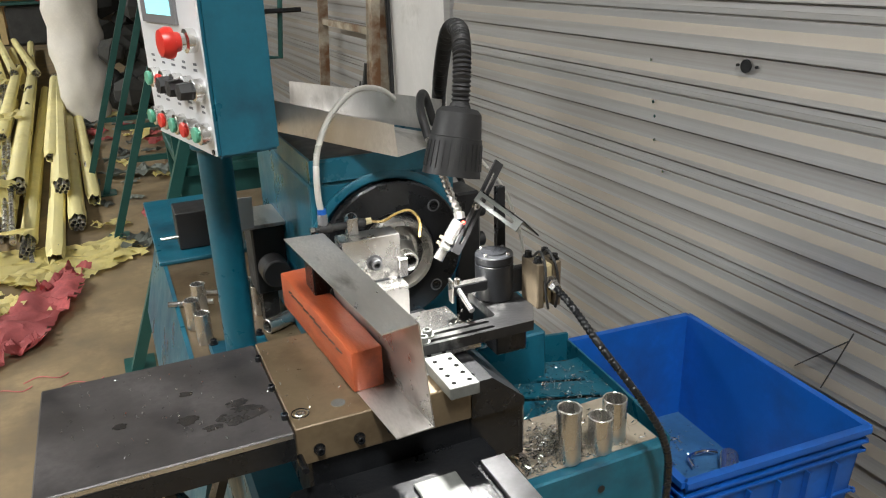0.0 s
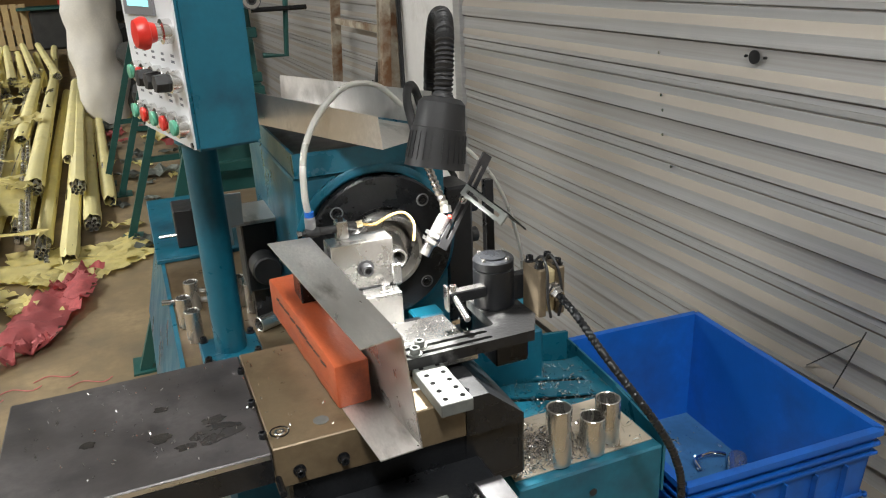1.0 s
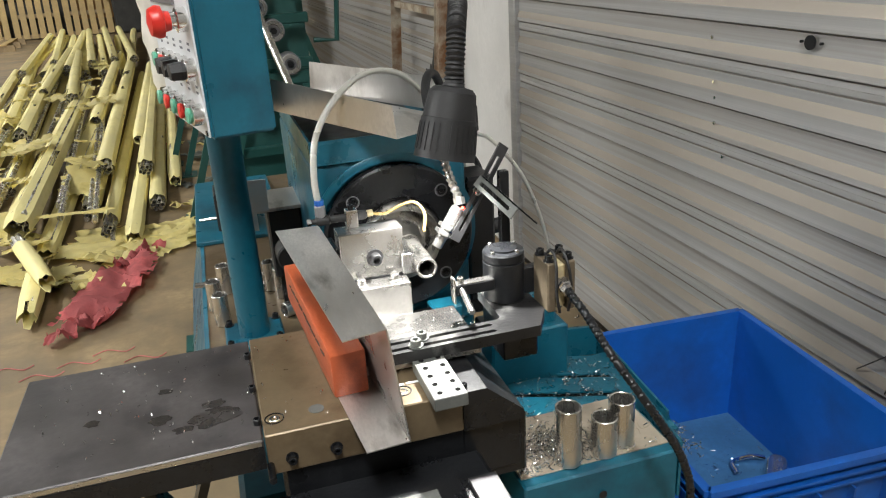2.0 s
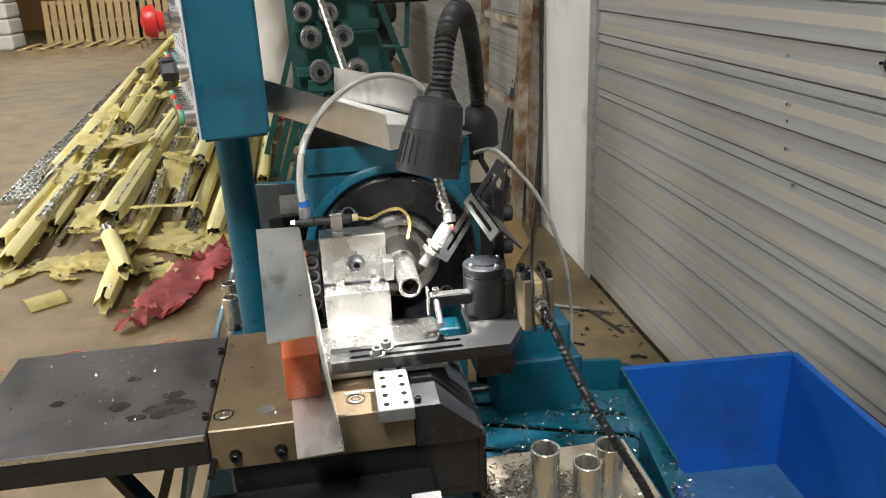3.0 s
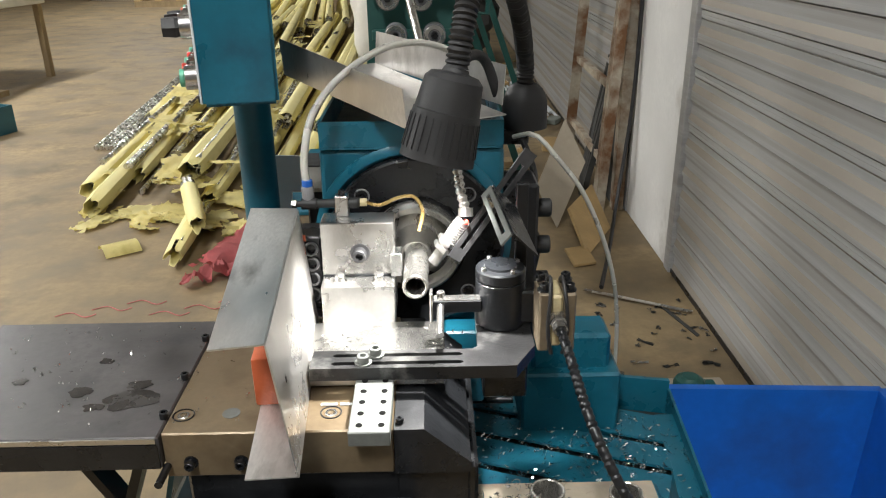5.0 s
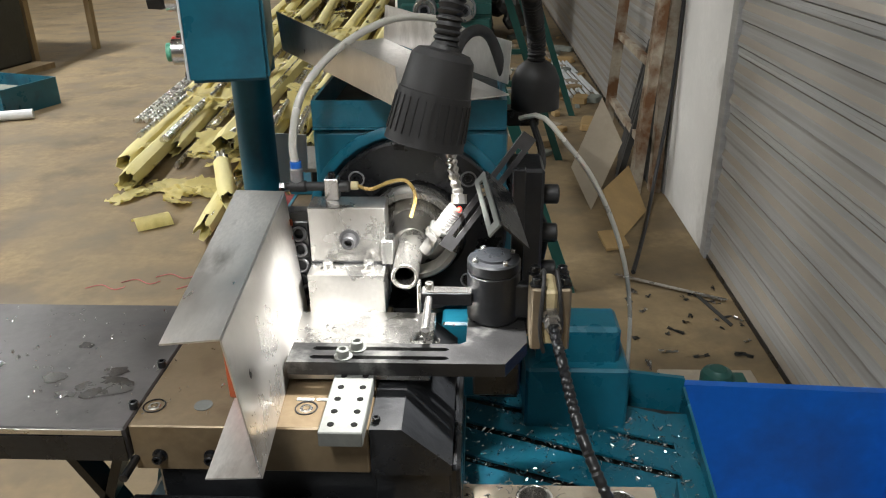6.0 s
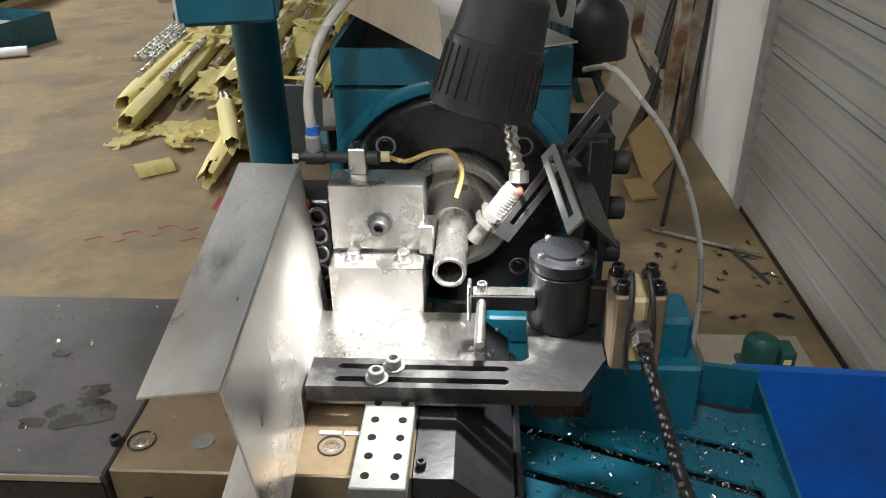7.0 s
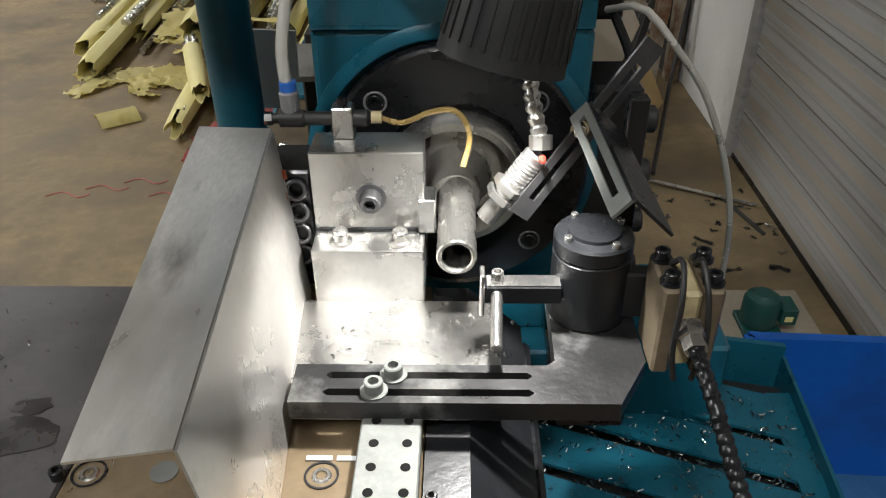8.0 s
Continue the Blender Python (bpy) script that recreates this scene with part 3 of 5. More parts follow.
# sensor on its slotted links
first = len(BUILT)
S0, S1 = Vector((0.252, 1.243, 0.990)), Vector((0.289, 1.245, 1.044))
sen = part("sensor", lathe([(0, 0), (0.0075, 0), (0.0075, 0.017), (0.0092, 0.018), (0.0092, 0.062), (0.0075, 0.064), (0, 0.064)], 22, along(S0, S1)), "steel", mc, "threaded steel proximity sensor", smooth=True)
for h in (0.020, 0.029):
    part("nut", lathe([(0.009, h), (0.0142, h), (0.0142, h + 0.005), (0.009, h + 0.005)], 6, along(S0, S1), close=True), "steel", sen)
for h in range(7):
    part("thread", lathe([(0.009, 0.037 + h * 0.003), (0.0099, 0.0385 + h * 0.003), (0.009, 0.040 + h * 0.003)], 20, along(S0, S1)), "steel", sen, smooth=True)
part("diode", lathe([(0, 0.006), (0.0018, 0.005), (0.0026, 0), (0, 0)], 10, pose(0.2905, 1.2355, 1.0435, 90)), "led", sen, "small red light")
part("sensor_nut", cyl(0.0085, 0, 0.010, 8, along(S1 + Vector((0.001, 0, 0.002)), S1 + Vector((0, 0.02, 0.06)))), "steel", sen)
fx = dense([S1 + Vector((0.001, 0.001, 0.008)), (0.283, 1.262, 1.082), (0.279, 1.292, 1.118), (0.279, 1.325, 1.150)], 0.0018)
part("steel_conduit", sweep(fx, ribbed(0.0044, 0.0066, 0.008), 12), "steel", mc, "ribbed steel conduit", smooth=True)
fx = dense([(0.279, 1.325, 1.150), (0.284, 1.365, 1.186), (0.302, 1.405, 1.203), (0.325, 1.44, 1.19), (0.347, 1.455, 1.13)], 0.006)
part("black_conduit", sweep(fx, 0.0068, 12), "rubber", mc, "black plastic conduit", smooth=True)


def slotted(name, o, a, w, t, parent, label, material="darksteel"):
    """A flat strip with one long slot: o a corner, a along, w across, t thick."""
    o, a, w, t = (Vector(q) for q in (o, a, w, t))
    bm = slab(o, a, w * 0.34, t)
    slab(o + w * 0.66, a, w * 0.34, t, bm)
    slab(o + w * 0.34, a * 0.1, w * 0.32, t, bm)
    slab(o + w * 0.34 + a * 0.88, a * 0.12, w * 0.32, t, bm)
    return part(name, bm, material, parent, label)


lk = slotted("link", (0.268, 1.233, 1.004), (0.090, 0.030, 0.118), (0.0135, 0.003, -0.0105), (0.0008, -0.003, 0.0003), mc, "dark slotted link")
screw(lk, (0.3165, 1.246, 1.0615), (0.30, 0.9, 1.08), 0.0045, 0.005, "chrome", True)
seat(mc, first, 0.005, 0.002, 0.003)
first = len(BUILT)
br = slotted("bracket", (0.311, 1.248, 1.080), (0.014, -0.098, -0.020), (0.010, -0.002, 0.0130), (-0.0015, 0, 0.0015), mc, "slotted steel angle bracket", "nest")
part("bracket_flange", slab((0.321, 1.246, 1.093), (0.014, -0.098, -0.020), (0.026, 0.004, -0.026), (0.0015, 0, 0.0015)), "black", br)
seat(mc, first, 0.002, -0.014, -0.003)
part("bracket_post", box(0.352, 0.366, 1.238, 1.25, 0.946, 1.09, 0.001), "black", mc)
part("valve_block", box(0.352, 0.40, 1.39, 1.46, 0.80, 1.04, 0.004), "black", mc, "black valve stack beside the head")
for k in range(4):
    part("valve", cyl(0.013, 0, 0.022, 18, pose(0.400, 1.425, 0.83 + 0.055 * k, 0, 90), bev=0.002), "rubber", mc, smooth=True)
# left accessories beside the head
part("adjuster_box", box(0.05, 0.11, 1.62, 1.70, 0.83, 0.96, 0.003), "rubber", mc, "black adjuster box")
part("adjuster_knob", cyl(0.026, 0, 0.05, 24, along((0.08, 1.618, 0.885), (0.08, 0, 0.885)), bev=0.003), "rubber", mc, smooth=True)
part("adjuster_bracket", box(0.02, 0.112, 1.60, 1.72, 0.965, 0.972, 0.001), "sheet", mc)
part("guard_plate", prism([(0.006, 0.937), (0.006, 1.030), (0.055, 1.028), (0.053, 0.972), (0.032, 0.972), (0.032, 0.937)], "y", 1.59, 1.594), "face", mc, "pale notched guard plate")
part("adjuster_post", box(0.06, 0.09, 1.64, 1.68, 0.757, 0.83), "black", mc)
part("rear_plate", box(-0.10, 0.11, 2.06, 2.60, 0.7575, 0.768, 0.002), "teal", mc)
part("rear_hatch", box(-0.045, 0.05, 2.12, 2.22, 0.7685, 0.86, 0.002), "rubber", mc)
part("guard_hook", cyl(0.005, 0, 0.05, 10, pose(-0.085, 2.13, 0.80, 0, 90)), "chrome", mc)
for k, (sx, sy, a) in enumerate(((-0.06, 1.80, 75), (-0.005, 1.83, 60), (0.03, 1.76, 50))):
    part("rod", cyl(0.006, -0.045, 0.045, 12, pose(sx, sy, 0.764, 90, 0, a)), "steel", mc)
# slotted chip tray on the right
# the body is black, which puts the shade of the slots into its colour
tr = part("chip_tray", prism([(0.262, 1.53), (0.262, 1.19), (0.605, 1.19), (0.630, 1.45)], "z", 0.560, 0.630), "rubber", mc, "teal slotted chip tray with swarf")
for ya, yb, ln2 in ((1.540, 1.472, 0.335), (1.458, 1.409, 0.332), (1.393, 1.335, 0.330), (1.319, 1.275, 0.328), (1.259, 1.215, 0.08)):
    part("tray_strip", slab((0.268, ya, 0.646), (ln2, -ln2 * 0.37, 0), (0, yb - ya, 0), (0, 0, 0.004)), "teal", tr)
part("tray_margin", slab((0.598, 1.42, 0.6462), (0.034, 0.0, 0), (-0.018, -0.26, 0), (0, 0, 0.004)), "teal", tr)
part("tray_side", slab((0.630, 1.465, 0.60), (0.004, 0, 0), (-0.022, -0.28, 0), (0, 0, 0.068)), "teal", tr)
part("tray_back", slab((0.375, 1.515, 0.60), (0.257, -0.050, 0), (0, 0.008, 0), (0, 0, 0.082)), "teal", tr)
part("tray_block", box(0.40, 0.517, 1.405, 1.47, 0.70, 0.803, 0.006), "teal", tr)
part("block_step", box(0.385, 0.531, 1.385, 1.48, 0.60, 0.748, 0.004), "teal", tr)
part("spindle_shelf", box(0.2685, 0.322, 1.30, 1.375, 0.76, 0.815, 0.003), "teal", mc)
part("shelf_step", box(0.27, 0.320, 1.335, 1.375, 0.8152, 0.85, 0.003), "teal", mc)
part("drain_rod", cyl(0.006, 0, 0.09, 12, along((0.285, 1.415, 0.688), (0.385, 1.405, 0.694))), "black", tr)
# front tube shelf
SZ = 0.720
sf = part("tube_shelf", box(0.297, 0.528, 1.034, 1.182, 0.50, SZ, 0.003), "teal", mc, "teal shelf box with a bright worn top")
part("shelf_top", box(0.299, 0.522, 1.052, 1.180, SZ + 0.0003, SZ + 0.002), "ply", sf, "bright worn shelf top")
part("shelf_skirt", box(0.303, 0.522, 1.040, 1.17, 0.0, 0.4995), "teal", sf)
part("shelf_end", slab((0.5285, 1.034, 0.64), (0.004, 0, 0), (0.020, 0.15, 0), (0, 0, 0.092)), "teal", sf)
part("bolt_hole", cyl(0.006, 0, 0.0008, 14, along((0.41, 1.0318, 0.68), (0.41, 0, 0.68))), "rubber", sf)

# ---- machine lamp ----
lp = thing("machine_lamp", "black gooseneck machine lamp switched on", "lamp")
L0, L1 = Vector((0.284, 1.212, 1.223)), Vector((0.262, 1.200, 1.1305))
ax = along(L0, L1)
ln = (L1 - L0).length
part("shade", lathe([(0.0, 0.0), (0.013, 0.0), (0.0145, 0.004), (0.025, 0.006), (0.0305, 0.012), (0.0345, ln * 0.46), (0.0358, ln * 0.47), (0.0395, ln - 0.003), (0.040, ln),
                     (0.0365, ln), (0.031, ln * 0.5), (0.022, 0.016), (0, 0.016)], 48, ax), "rubber", lp, smooth=True)
for k in range(28):
    a = 2 * math.pi * k / 28
    m = ax @ Matrix.Rotation(a, 4, "Z")
    g = slab((0.0356, -0.0012, ln * 0.53), (0.0029, 0, ln * 0.37), (0, 0.0024, 0), (0.0016, 0, 0))
    bmesh.ops.transform(g, matrix=m, verts=g.verts[:])
    part("shade_rib", g, "rubber", lp)
part("bulb", lathe([(0, 0.02), (0.010, 0.022), (0.014, 0.03), (0.010, 0.041), (0, 0.044)], 20, along(HEAD + (L0 - L1).normalized() * 0.052, HEAD)), "bulb", lp, smooth=True)
part("switch", box(-0.004, 0.004, 0.026, 0.031, 0.02, 0.036, 0.001), "bezel", lp, m=ax @ Matrix.Rotation(math.radians(-110), 4, "Z"))
gn = dense([L0, (0.290, 1.218, 1.258), (0.299, 1.236, 1.292), (0.320, 1.290, 1.313), (0.352, 1.395, 1.300), (0.378, 1.482, 1.245), (0.393, 1.535, 1.18), (0.395, 1.54, 1.14)], 0.0014)
part("gooseneck", sweep(gn, ribbed(0.0100, 0.0132, 0.0060), 16), "rubber", lp, "ribbed black gooseneck", smooth=True)
part("neck_boot", lathe([(0, 0.065), (0.016, 0.064), (0.026, 0.056), (0.033, 0.040), (0.034, 0.0), (0, 0)], 28, pose(0.395, 1.542, 1.082)), "rubber", lp, smooth=True)
part("lamp_bracket", box(0.351, 0.40, 1.52, 1.56, 1.06, 1.082, 0.002), "black", lp)
part("lamp_cable", sweep(dense([(0.39, 1.53, 1.07), (0.402, 1.46, 1.03), (0.39, 1.45, 0.98), (0.41, 1.46, 0.93), (0.405, 1.48, 0.86)], 0.01), 0.005, 8), "rubber", lp, smooth=True)

# ---- control box on its post ----
cb = thing("control_box", "teal control box with a pale operator face on a round post", "control box")
U, V, O = Vector((0.089, 0.020, 0)), Vector((-0.0566, 0.2515, 0)), Vector((-0.019, 1.349, 1.157))
HGT = 0.36
g = slab(O, U, V, (0, 0, HGT))
bmesh.ops.bevel(g, geom=g.edges[:], offset=0.004, segments=2, affect="EDGES")
part("cabinet", g, "teal", cb)
N = Vector((-V.y, V.x, 0)).normalized()
E = V.normalized()
face = part("face_panel", slab(O + N * 0.0005 + E * 0.003 + Vector((0, 0, 0.004)), E * 0.252, (0, 0, HGT - 0.008), N * 0.0025), "face", cb)


def on_face(s, z, d=0.003):
    p = O + E * s + Vector((0, 0, z)) + N * d
    return p, along(p, p + N)


part("screen_frame", slab(on_face(0.078, 0.175)[0], E * 0.15, (0, 0, 0.11), N * 0.004), "bezel", face)
part("screen", slab(on_face(0.094, 0.187, 0.0072)[0], E * 0.108, (0, 0, 0.086), N * 0.0006), "screen", face, "lit pale blue display")
p, m = on_face(0.026, 0.158)
part("button_ring", lathe([(0, 0), (0.016, 0), (0.016, 0.012), (0.011, 0.014), (0.011, 0.024), (0, 0.024)], 28, m), "chrome", face, smooth=True)
part("emergency_button", lathe([(0, 0.020), (0.012, 0.020), (0.014, 0.028), (0.020, 0.030), (0.021, 0.036), (0.017, 0.045), (0, 0.049)], 32, m), "red", face, "large red mushroom button", smooth=True)
for s, kind in ((0.022, "knob"), (0.064, "knob"), (0.106, "knob"), (0.154, "red"), (0.203, "greenbtn")):
    p, m = on_face(s, 0.094)
    part("button_ring", lathe([(0, 0), (0.0148, 0), (0.0148, 0.013), (0.0125, 0.0145), (0, 0.0145)], 24, m), "chrome", face, smooth=True)
    if kind == "knob":
        part("selector_knob", lathe([(0, 0.0145), (0.0125, 0.0145), (0.0135, 0.018), (0.0120, 0.033), (0, 0.034)], 6, m), "rubber", face, "black selector knob")
    else:
        part("push_button", cyl(0.0105, 0.0147, 0.020, 20, m, bev=0.001), kind, face, smooth=True)
for s, kind in ((0.022, "greenbtn"), (0.070, "red"), (0.118, "greenbtn"), (0.168, "red"), (0.218, "greenbtn")):
    p, m = on_face(s, 0.034)
    part("button_ring", lathe([(0, 0), (0.0148, 0), (0.0148, 0.014), (0.0125, 0.0155), (0, 0.0155)], 24, m), "chrome", face, smooth=True)
    part("push_button", cyl(0.0108, 0.0157, 0.021, 20, m, bev=0.001), kind, face, smooth=True)
rng = random.Random(7)
for zrow, cols in ((0.116, (0.03, 0.075, 0.12, 0.165, 0.21)), (0.060, (0.022, 0.070, 0.12, 0.17, 0.215)), (0.215, (0.035,))):
    for s in cols:
        for k in range(2):
            part("print_bar", slab(on_face(s, zrow + 0.008 * k, 0.0031)[0], E * rng.uniform(0.012, 0.02), (0, 0, 0.0035), N * 0.0002), "ink", face)
for s, z in ((0.010, 0.009), (0.246, 0.009)):
    p, m = on_face(s, z)
    part("face_screw", cyl(0.004, 0, 0.002, 12, m), "black", face)
part("post", cyl(0.0265, 0.772, 1.1565, 36, pose(-0.004, 1.535, 0)), "teal", cb, smooth=True)
part("post_cap", cyl(0.036, 1.135, 1.1575, 32, pose(-0.004, 1.535, 0), bev=0.003), "teal", cb, smooth=True)
part("post_foot", box(-0.055, 0.045, 1.485, 1.585, 0.7575, 0.772, 0.003), "teal", cb)
for sx, sy in ((-0.046, 1.494), (0.036, 1.494), (-0.046, 1.576), (0.036, 1.576)):
    screw(cb, (sx, sy, 0.772), (sx, sy, 2), 0.0055, 0.008, "black", True)

# ---- loose things on the machine ----
sheet = thing("bent_sheet", "bent grey steel sheet guard standing on the slide plate", "sheet metal")
g = bmesh.new()
T = 0.0015
# foot, web and top flange of one folded sheet
FOOT = [(0.085, 0.976), (0.132, 0.979), (0.110, 1.277), (0.062, 1.277)]
a = [Vector((x, y, 0.9008)) for x, y in FOOT]
TOP = [(0.072, 0.966), (0.1165, 0.974), (0.097, 1.275), (0.042, 1.279)]
b = [Vector((TOP[0][0], TOP[0][1], 1.0395)), Vector((TOP[1][0], TOP[1][1], 1.0395)), Vector((TOP[2][0], TOP[2][1], 1.051)), Vector((TOP[3][0], TOP[3][1], 1.051))]


def quad_plate(bm, q, t):
    v = [bm.verts.new(p) for p in q] + [bm.verts.new(p + t) for p in q]
    for f in ((3, 2, 1, 0), (4, 5, 6, 7), (0, 1, 5, 4), (1, 2, 6, 5), (2, 3, 7, 6), (3, 0, 4, 7)):
        bm.faces.new([v[i] for i in f])


for nm, q, t in (("foot", a, (0, 0, T)), ("web", [a[1], a[2], b[2], b[1]], (T, 0, 0)), ("top_flange", b, (0, 0, T))):
    g = bmesh.new()
    quad_plate(g, q, Vector(t))
    part(nm, g, "sheet", sheet)

wood = thing("orange_block", "orange painted wooden block with a split side on the slide plate", "block")
g = box(-0.021, 0.021, -0.152, 0.152, 0, 0.056, 0.003, seg=2)
bmesh.ops.subdivide_edges(g, edges=[e for e in g.edges if e.calc_length() > 0.2], cuts=14)
for v in g.verts:
    v.co += Vector((noise.noise(v.co * 40) * 0.0012, 0, noise.noise(v.co * 40 + Vector((3, 3, 3))) * 0.0012))
part("block_body", g, "orange", wood, smooth=True)
rng = random.Random(3)
for k in range(9):
    y = -0.12 + k * 0.027
    part("split", slab((-0.0222, y, 0.040 + 0.002 * rng.random()), (0.001, 0, 0), (0, rng.uniform(0.012, 0.03), -0.002), (0, 0, rng.uniform(0.0012, 0.003))), "darkjunk", wood, "dark split")
wood.matrix_basis = pose(0.083, 1.243, 0.9025, 0, 0, 3.5)

ch = thing("steel_chute", "plain bent steel chute lying on the head tray", "chute")
g = bmesh.new()
A, B, C, D = Vector((0.228, 1.312, 1.136)), Vector((0.052, 1.512, 1.168)), Vector((0.165, 1.712, 1.150)), Vector((0.352, 1.375, 1.137))
for nm, q, t in (("chute_bottom", [A, D, C, B], (0, 0, T)), ("side_wall", [A, B, B + Vector((-0.004, 0.0, 0.050)), A + Vector((-0.004, 0, 0.048))], (0.001, 0.001, 0)),
                 ("side_wall", [D + Vector((0, 0.06, 0)), C, C + Vector((0.004, 0.004, 0.052)), D + Vector((0.004, 0.064, 0.052))], (0.001, 0.001, 0))):
    g = bmesh.new()
    quad_plate(g, q, Vector(t))
    part(nm, g, "sheet", ch)

work = thing("workpiece_tube", "bright steel tube held in the spindle", "tube")
part("tube_body", pipe(0.0152, 0.0112, 0, 0.125, 36, along((0, 0, 0), (0, 1, 0))), "tube", work, smooth=True)


def tube_thing(x, y, z, h=0.066, tilt=(0, 0, 0), label="short cut steel tube standing on end", r=0.0145):
    t = thing("cut_tube", label, "tube", "cut tube pieces", pose(x, y, z, *tilt))
    part("tube_body", pipe(r, r - 0.0028, 0, h, 28), "tube", t, smooth=True)
    return t


for x, y, h in ((0.373, 1.064, 0.088), (0.428, 1.065, 0.058), (0.460, 1.076, 0.072)):
    tube_thing(x, y, 0.7222, h, r=0.0182, label="short cut steel tube standing among swarf")
for x, y in ((-0.066, 1.690), (-0.056, 1.62), (-0.045, 1.765), (0.062, 1.70), (0.085, 1.735), (0.045, 1.745)):
    tube_thing(x, y, 0.7575, 0.060)
tube_thing(0.055, 1.60, 0.772, 0.062, (0, 90, 25), "short cut steel tube lying on its side")


def swarf(name, label, n, spot, zs, seed, size=(0.002, 0.006)):
    """Fine curled metal chips scattered on a surface."""
    rng = random.Random(seed)
    bm = bmesh.new()
    for k in range(n):
        x, y = spot(rng)
        r, w = rng.uniform(*size), rng.uniform(0.0008, 0.002)
        m = Matrix.Translation((x, y, zs(rng, x, y))) @ Euler((rng.uniform(-0.9, 0.9), rng.uniform(-0.9, 0.9), rng.uniform(0, 6))).to_matrix().to_4x4()
        arc, steps = rng.uniform(1.5, 5.5), 5
        last = None
        for i in range(steps + 1):
            t = arc * i / steps
            p = m @ Vector((r * math.cos(t), r * math.sin(t), 0.0006 * i))
            q = m @ Vector((r * math.cos(t), r * math.sin(t), 0.0006 * i + w))
            cur = (bm.verts.new(p), bm.verts.new(q))
            if last:
                bm.faces.new((last[0], cur[0], cur[1], last[1]))
            last = cur
    return tagged(part(name, bm, "chrome"), label, "swarf", kind="stuff")


swarf("swarf", "bright curled steel chips heaped on the shelf", 1100,
      lambda r: (min(0.515, max(0.305, r.gauss(0.355, 0.055))), min(1.18, max(1.055, r.gauss(1.095, 0.028)))), lambda r, x, y: 0.7235 + r.random() * 0.014 * math.exp(-((x - 0.34) / 0.05) ** 2), 11, (0.002, 0.0075))
swarf("swarf", "bright steel chips in the slots of the tray", 2600,
      lambda r: (lambda x: (x, r.uniform(1.20, 1.50) - 0.37 * (x - 0.28) * 0.8))(r.uniform(0.28, 0.62)), lambda r, x, y: 0.6525 if r.random() < 0.35 else 0.632 + 0.012 * r.random(), 12, (0.0015, 0.006))
slide_chips = swarf("swarf", "small chips scattered over the slide", 55, lambda r: (r.uniform(0.11, 0.30), r.uniform(1.14, 1.23)), lambda r, x, y: 0.917, 13, (0.001, 0.003))
table_chips = swarf("swarf", "small chips scattered over the side table and plate", 130, lambda r: (r.uniform(-0.27, 0.06), r.uniform(1.06, 1.27)), lambda r, x, y: 0.9015, 14, (0.0006, 0.0022))

# ---- blue crate and what is in it ----
cr = thing("plastic_crate", "open blue plastic crate with a few steel offcuts in it", "crate", m=pose(0.860, 1.360, 0.289, 0, 0, -3))
W2, D2, HC = 0.204, 0.262, 0.272
part("crate_bottom", box(-W2 + 0.015, W2 - 0.015, -D2 + 0.015, D2 - 0.015, 0.0, 0.008), "liner", cr)
for nm, o, u in (("crate_side", (-W2, -D2, 0), (0, 2 * D2, 0)), ("crate_side", (W2, -D2, 0), (0, 2 * D2, 0)), ("crate_end", (-W2, -D2, 0), (2 * W2, 0, 0)), ("crate_end", (-W2, D2, 0), (2 * W2, 0, 0))):
    o, u = Vector(o), Vector(u)
    inn = Vector((-math.copysign(1, o.x), 0, 0)) if nm == "crate_side" else Vector((0, -math.copysign(1, o.y), 0))
    sd = u.normalized() * 0.015
    g = bmesh.new()
    q = [o + inn * 0.015 + sd, o + u + inn * 0.015 - sd, o + u + Vector((0, 0, HC)), o + Vector((0, 0, HC))]
    quad_plate(g, q, inn * 0.004)
    part(nm, g, "crate", cr)
    for zz, dd in ((HC - 0.012, 0.012), (HC - 0.034, 0.010), (HC - 0.055, 0.008), (HC * 0.45, 0.006)):
        s = inn * -1
        base = o - u.normalized() * 0.004 + Vector((0, 0, zz)) + inn * (0.012 * (1 - zz / HC))
        part("rim" if zz > HC - 0.02 else "rib", slab(base, u + u.normalized() * 0.008, s * dd, (0, 0, 0.012 if zz > HC - 0.02 else 0.005)), "crate", cr)
    for k in range(1, 6):
        part("upright_rib", slab(o + u * (k / 6) + inn * 0.012 + Vector((0, 0, 0.02)), u.normalized() * 0.004, inn * -0.012, inn * -0.011 + Vector((0, 0, HC - 0.08))), "crate", cr)
st = thing("low_stand", "plain dark steel stand under the crate", "stand")
part("stand_top", box(0.69, 1.04, 1.12, 1.60, 0.264, 0.288, 0.003), "black", st)
for x in (0.71, 1.02):
    for y in (1.12, 1.58):
        part("leg", box(x - 0.015, x + 0.015, y - 0.015, y + 0.015, 0, 0.2635), "black", st)
tube_thing(1.018, 1.374, 0.318, 0.096, (90, 0, -43), "short steel tube lying in the blue crate", r=0.0205)
for rim in (((0.846, 1.250), (0.852, 1.272), (0.874, 1.283), (0.900, 1.276), (0.922, 1.268)), ((0.834, 1.200), (0.838, 1.178), (0.856, 1.170), (0.872, 1.174))):
    o = thing("wire_offcut", "curled bright steel offcut in the crate", "offcut")
    part("wire", sweep(dense([(1.145 * x - 0.04, 0.30 + 1.145 * (y - 0.30), 0.306 + 0.005 * (i % 2)) for i, (x, y) in enumerate(rim)], 0.004), 0.005, 10), "chrome", o, smooth=True)
swarf("swarf", "bright chips and dirt on the crate floor", 150, lambda r: (min(1.03, max(0.75, r.gauss(0.945, 0.07))), min(1.53, max(1.17, r.gauss(1.365, 0.08)))), lambda r, x, y: 0.302, 15, (0.0015, 0.006))

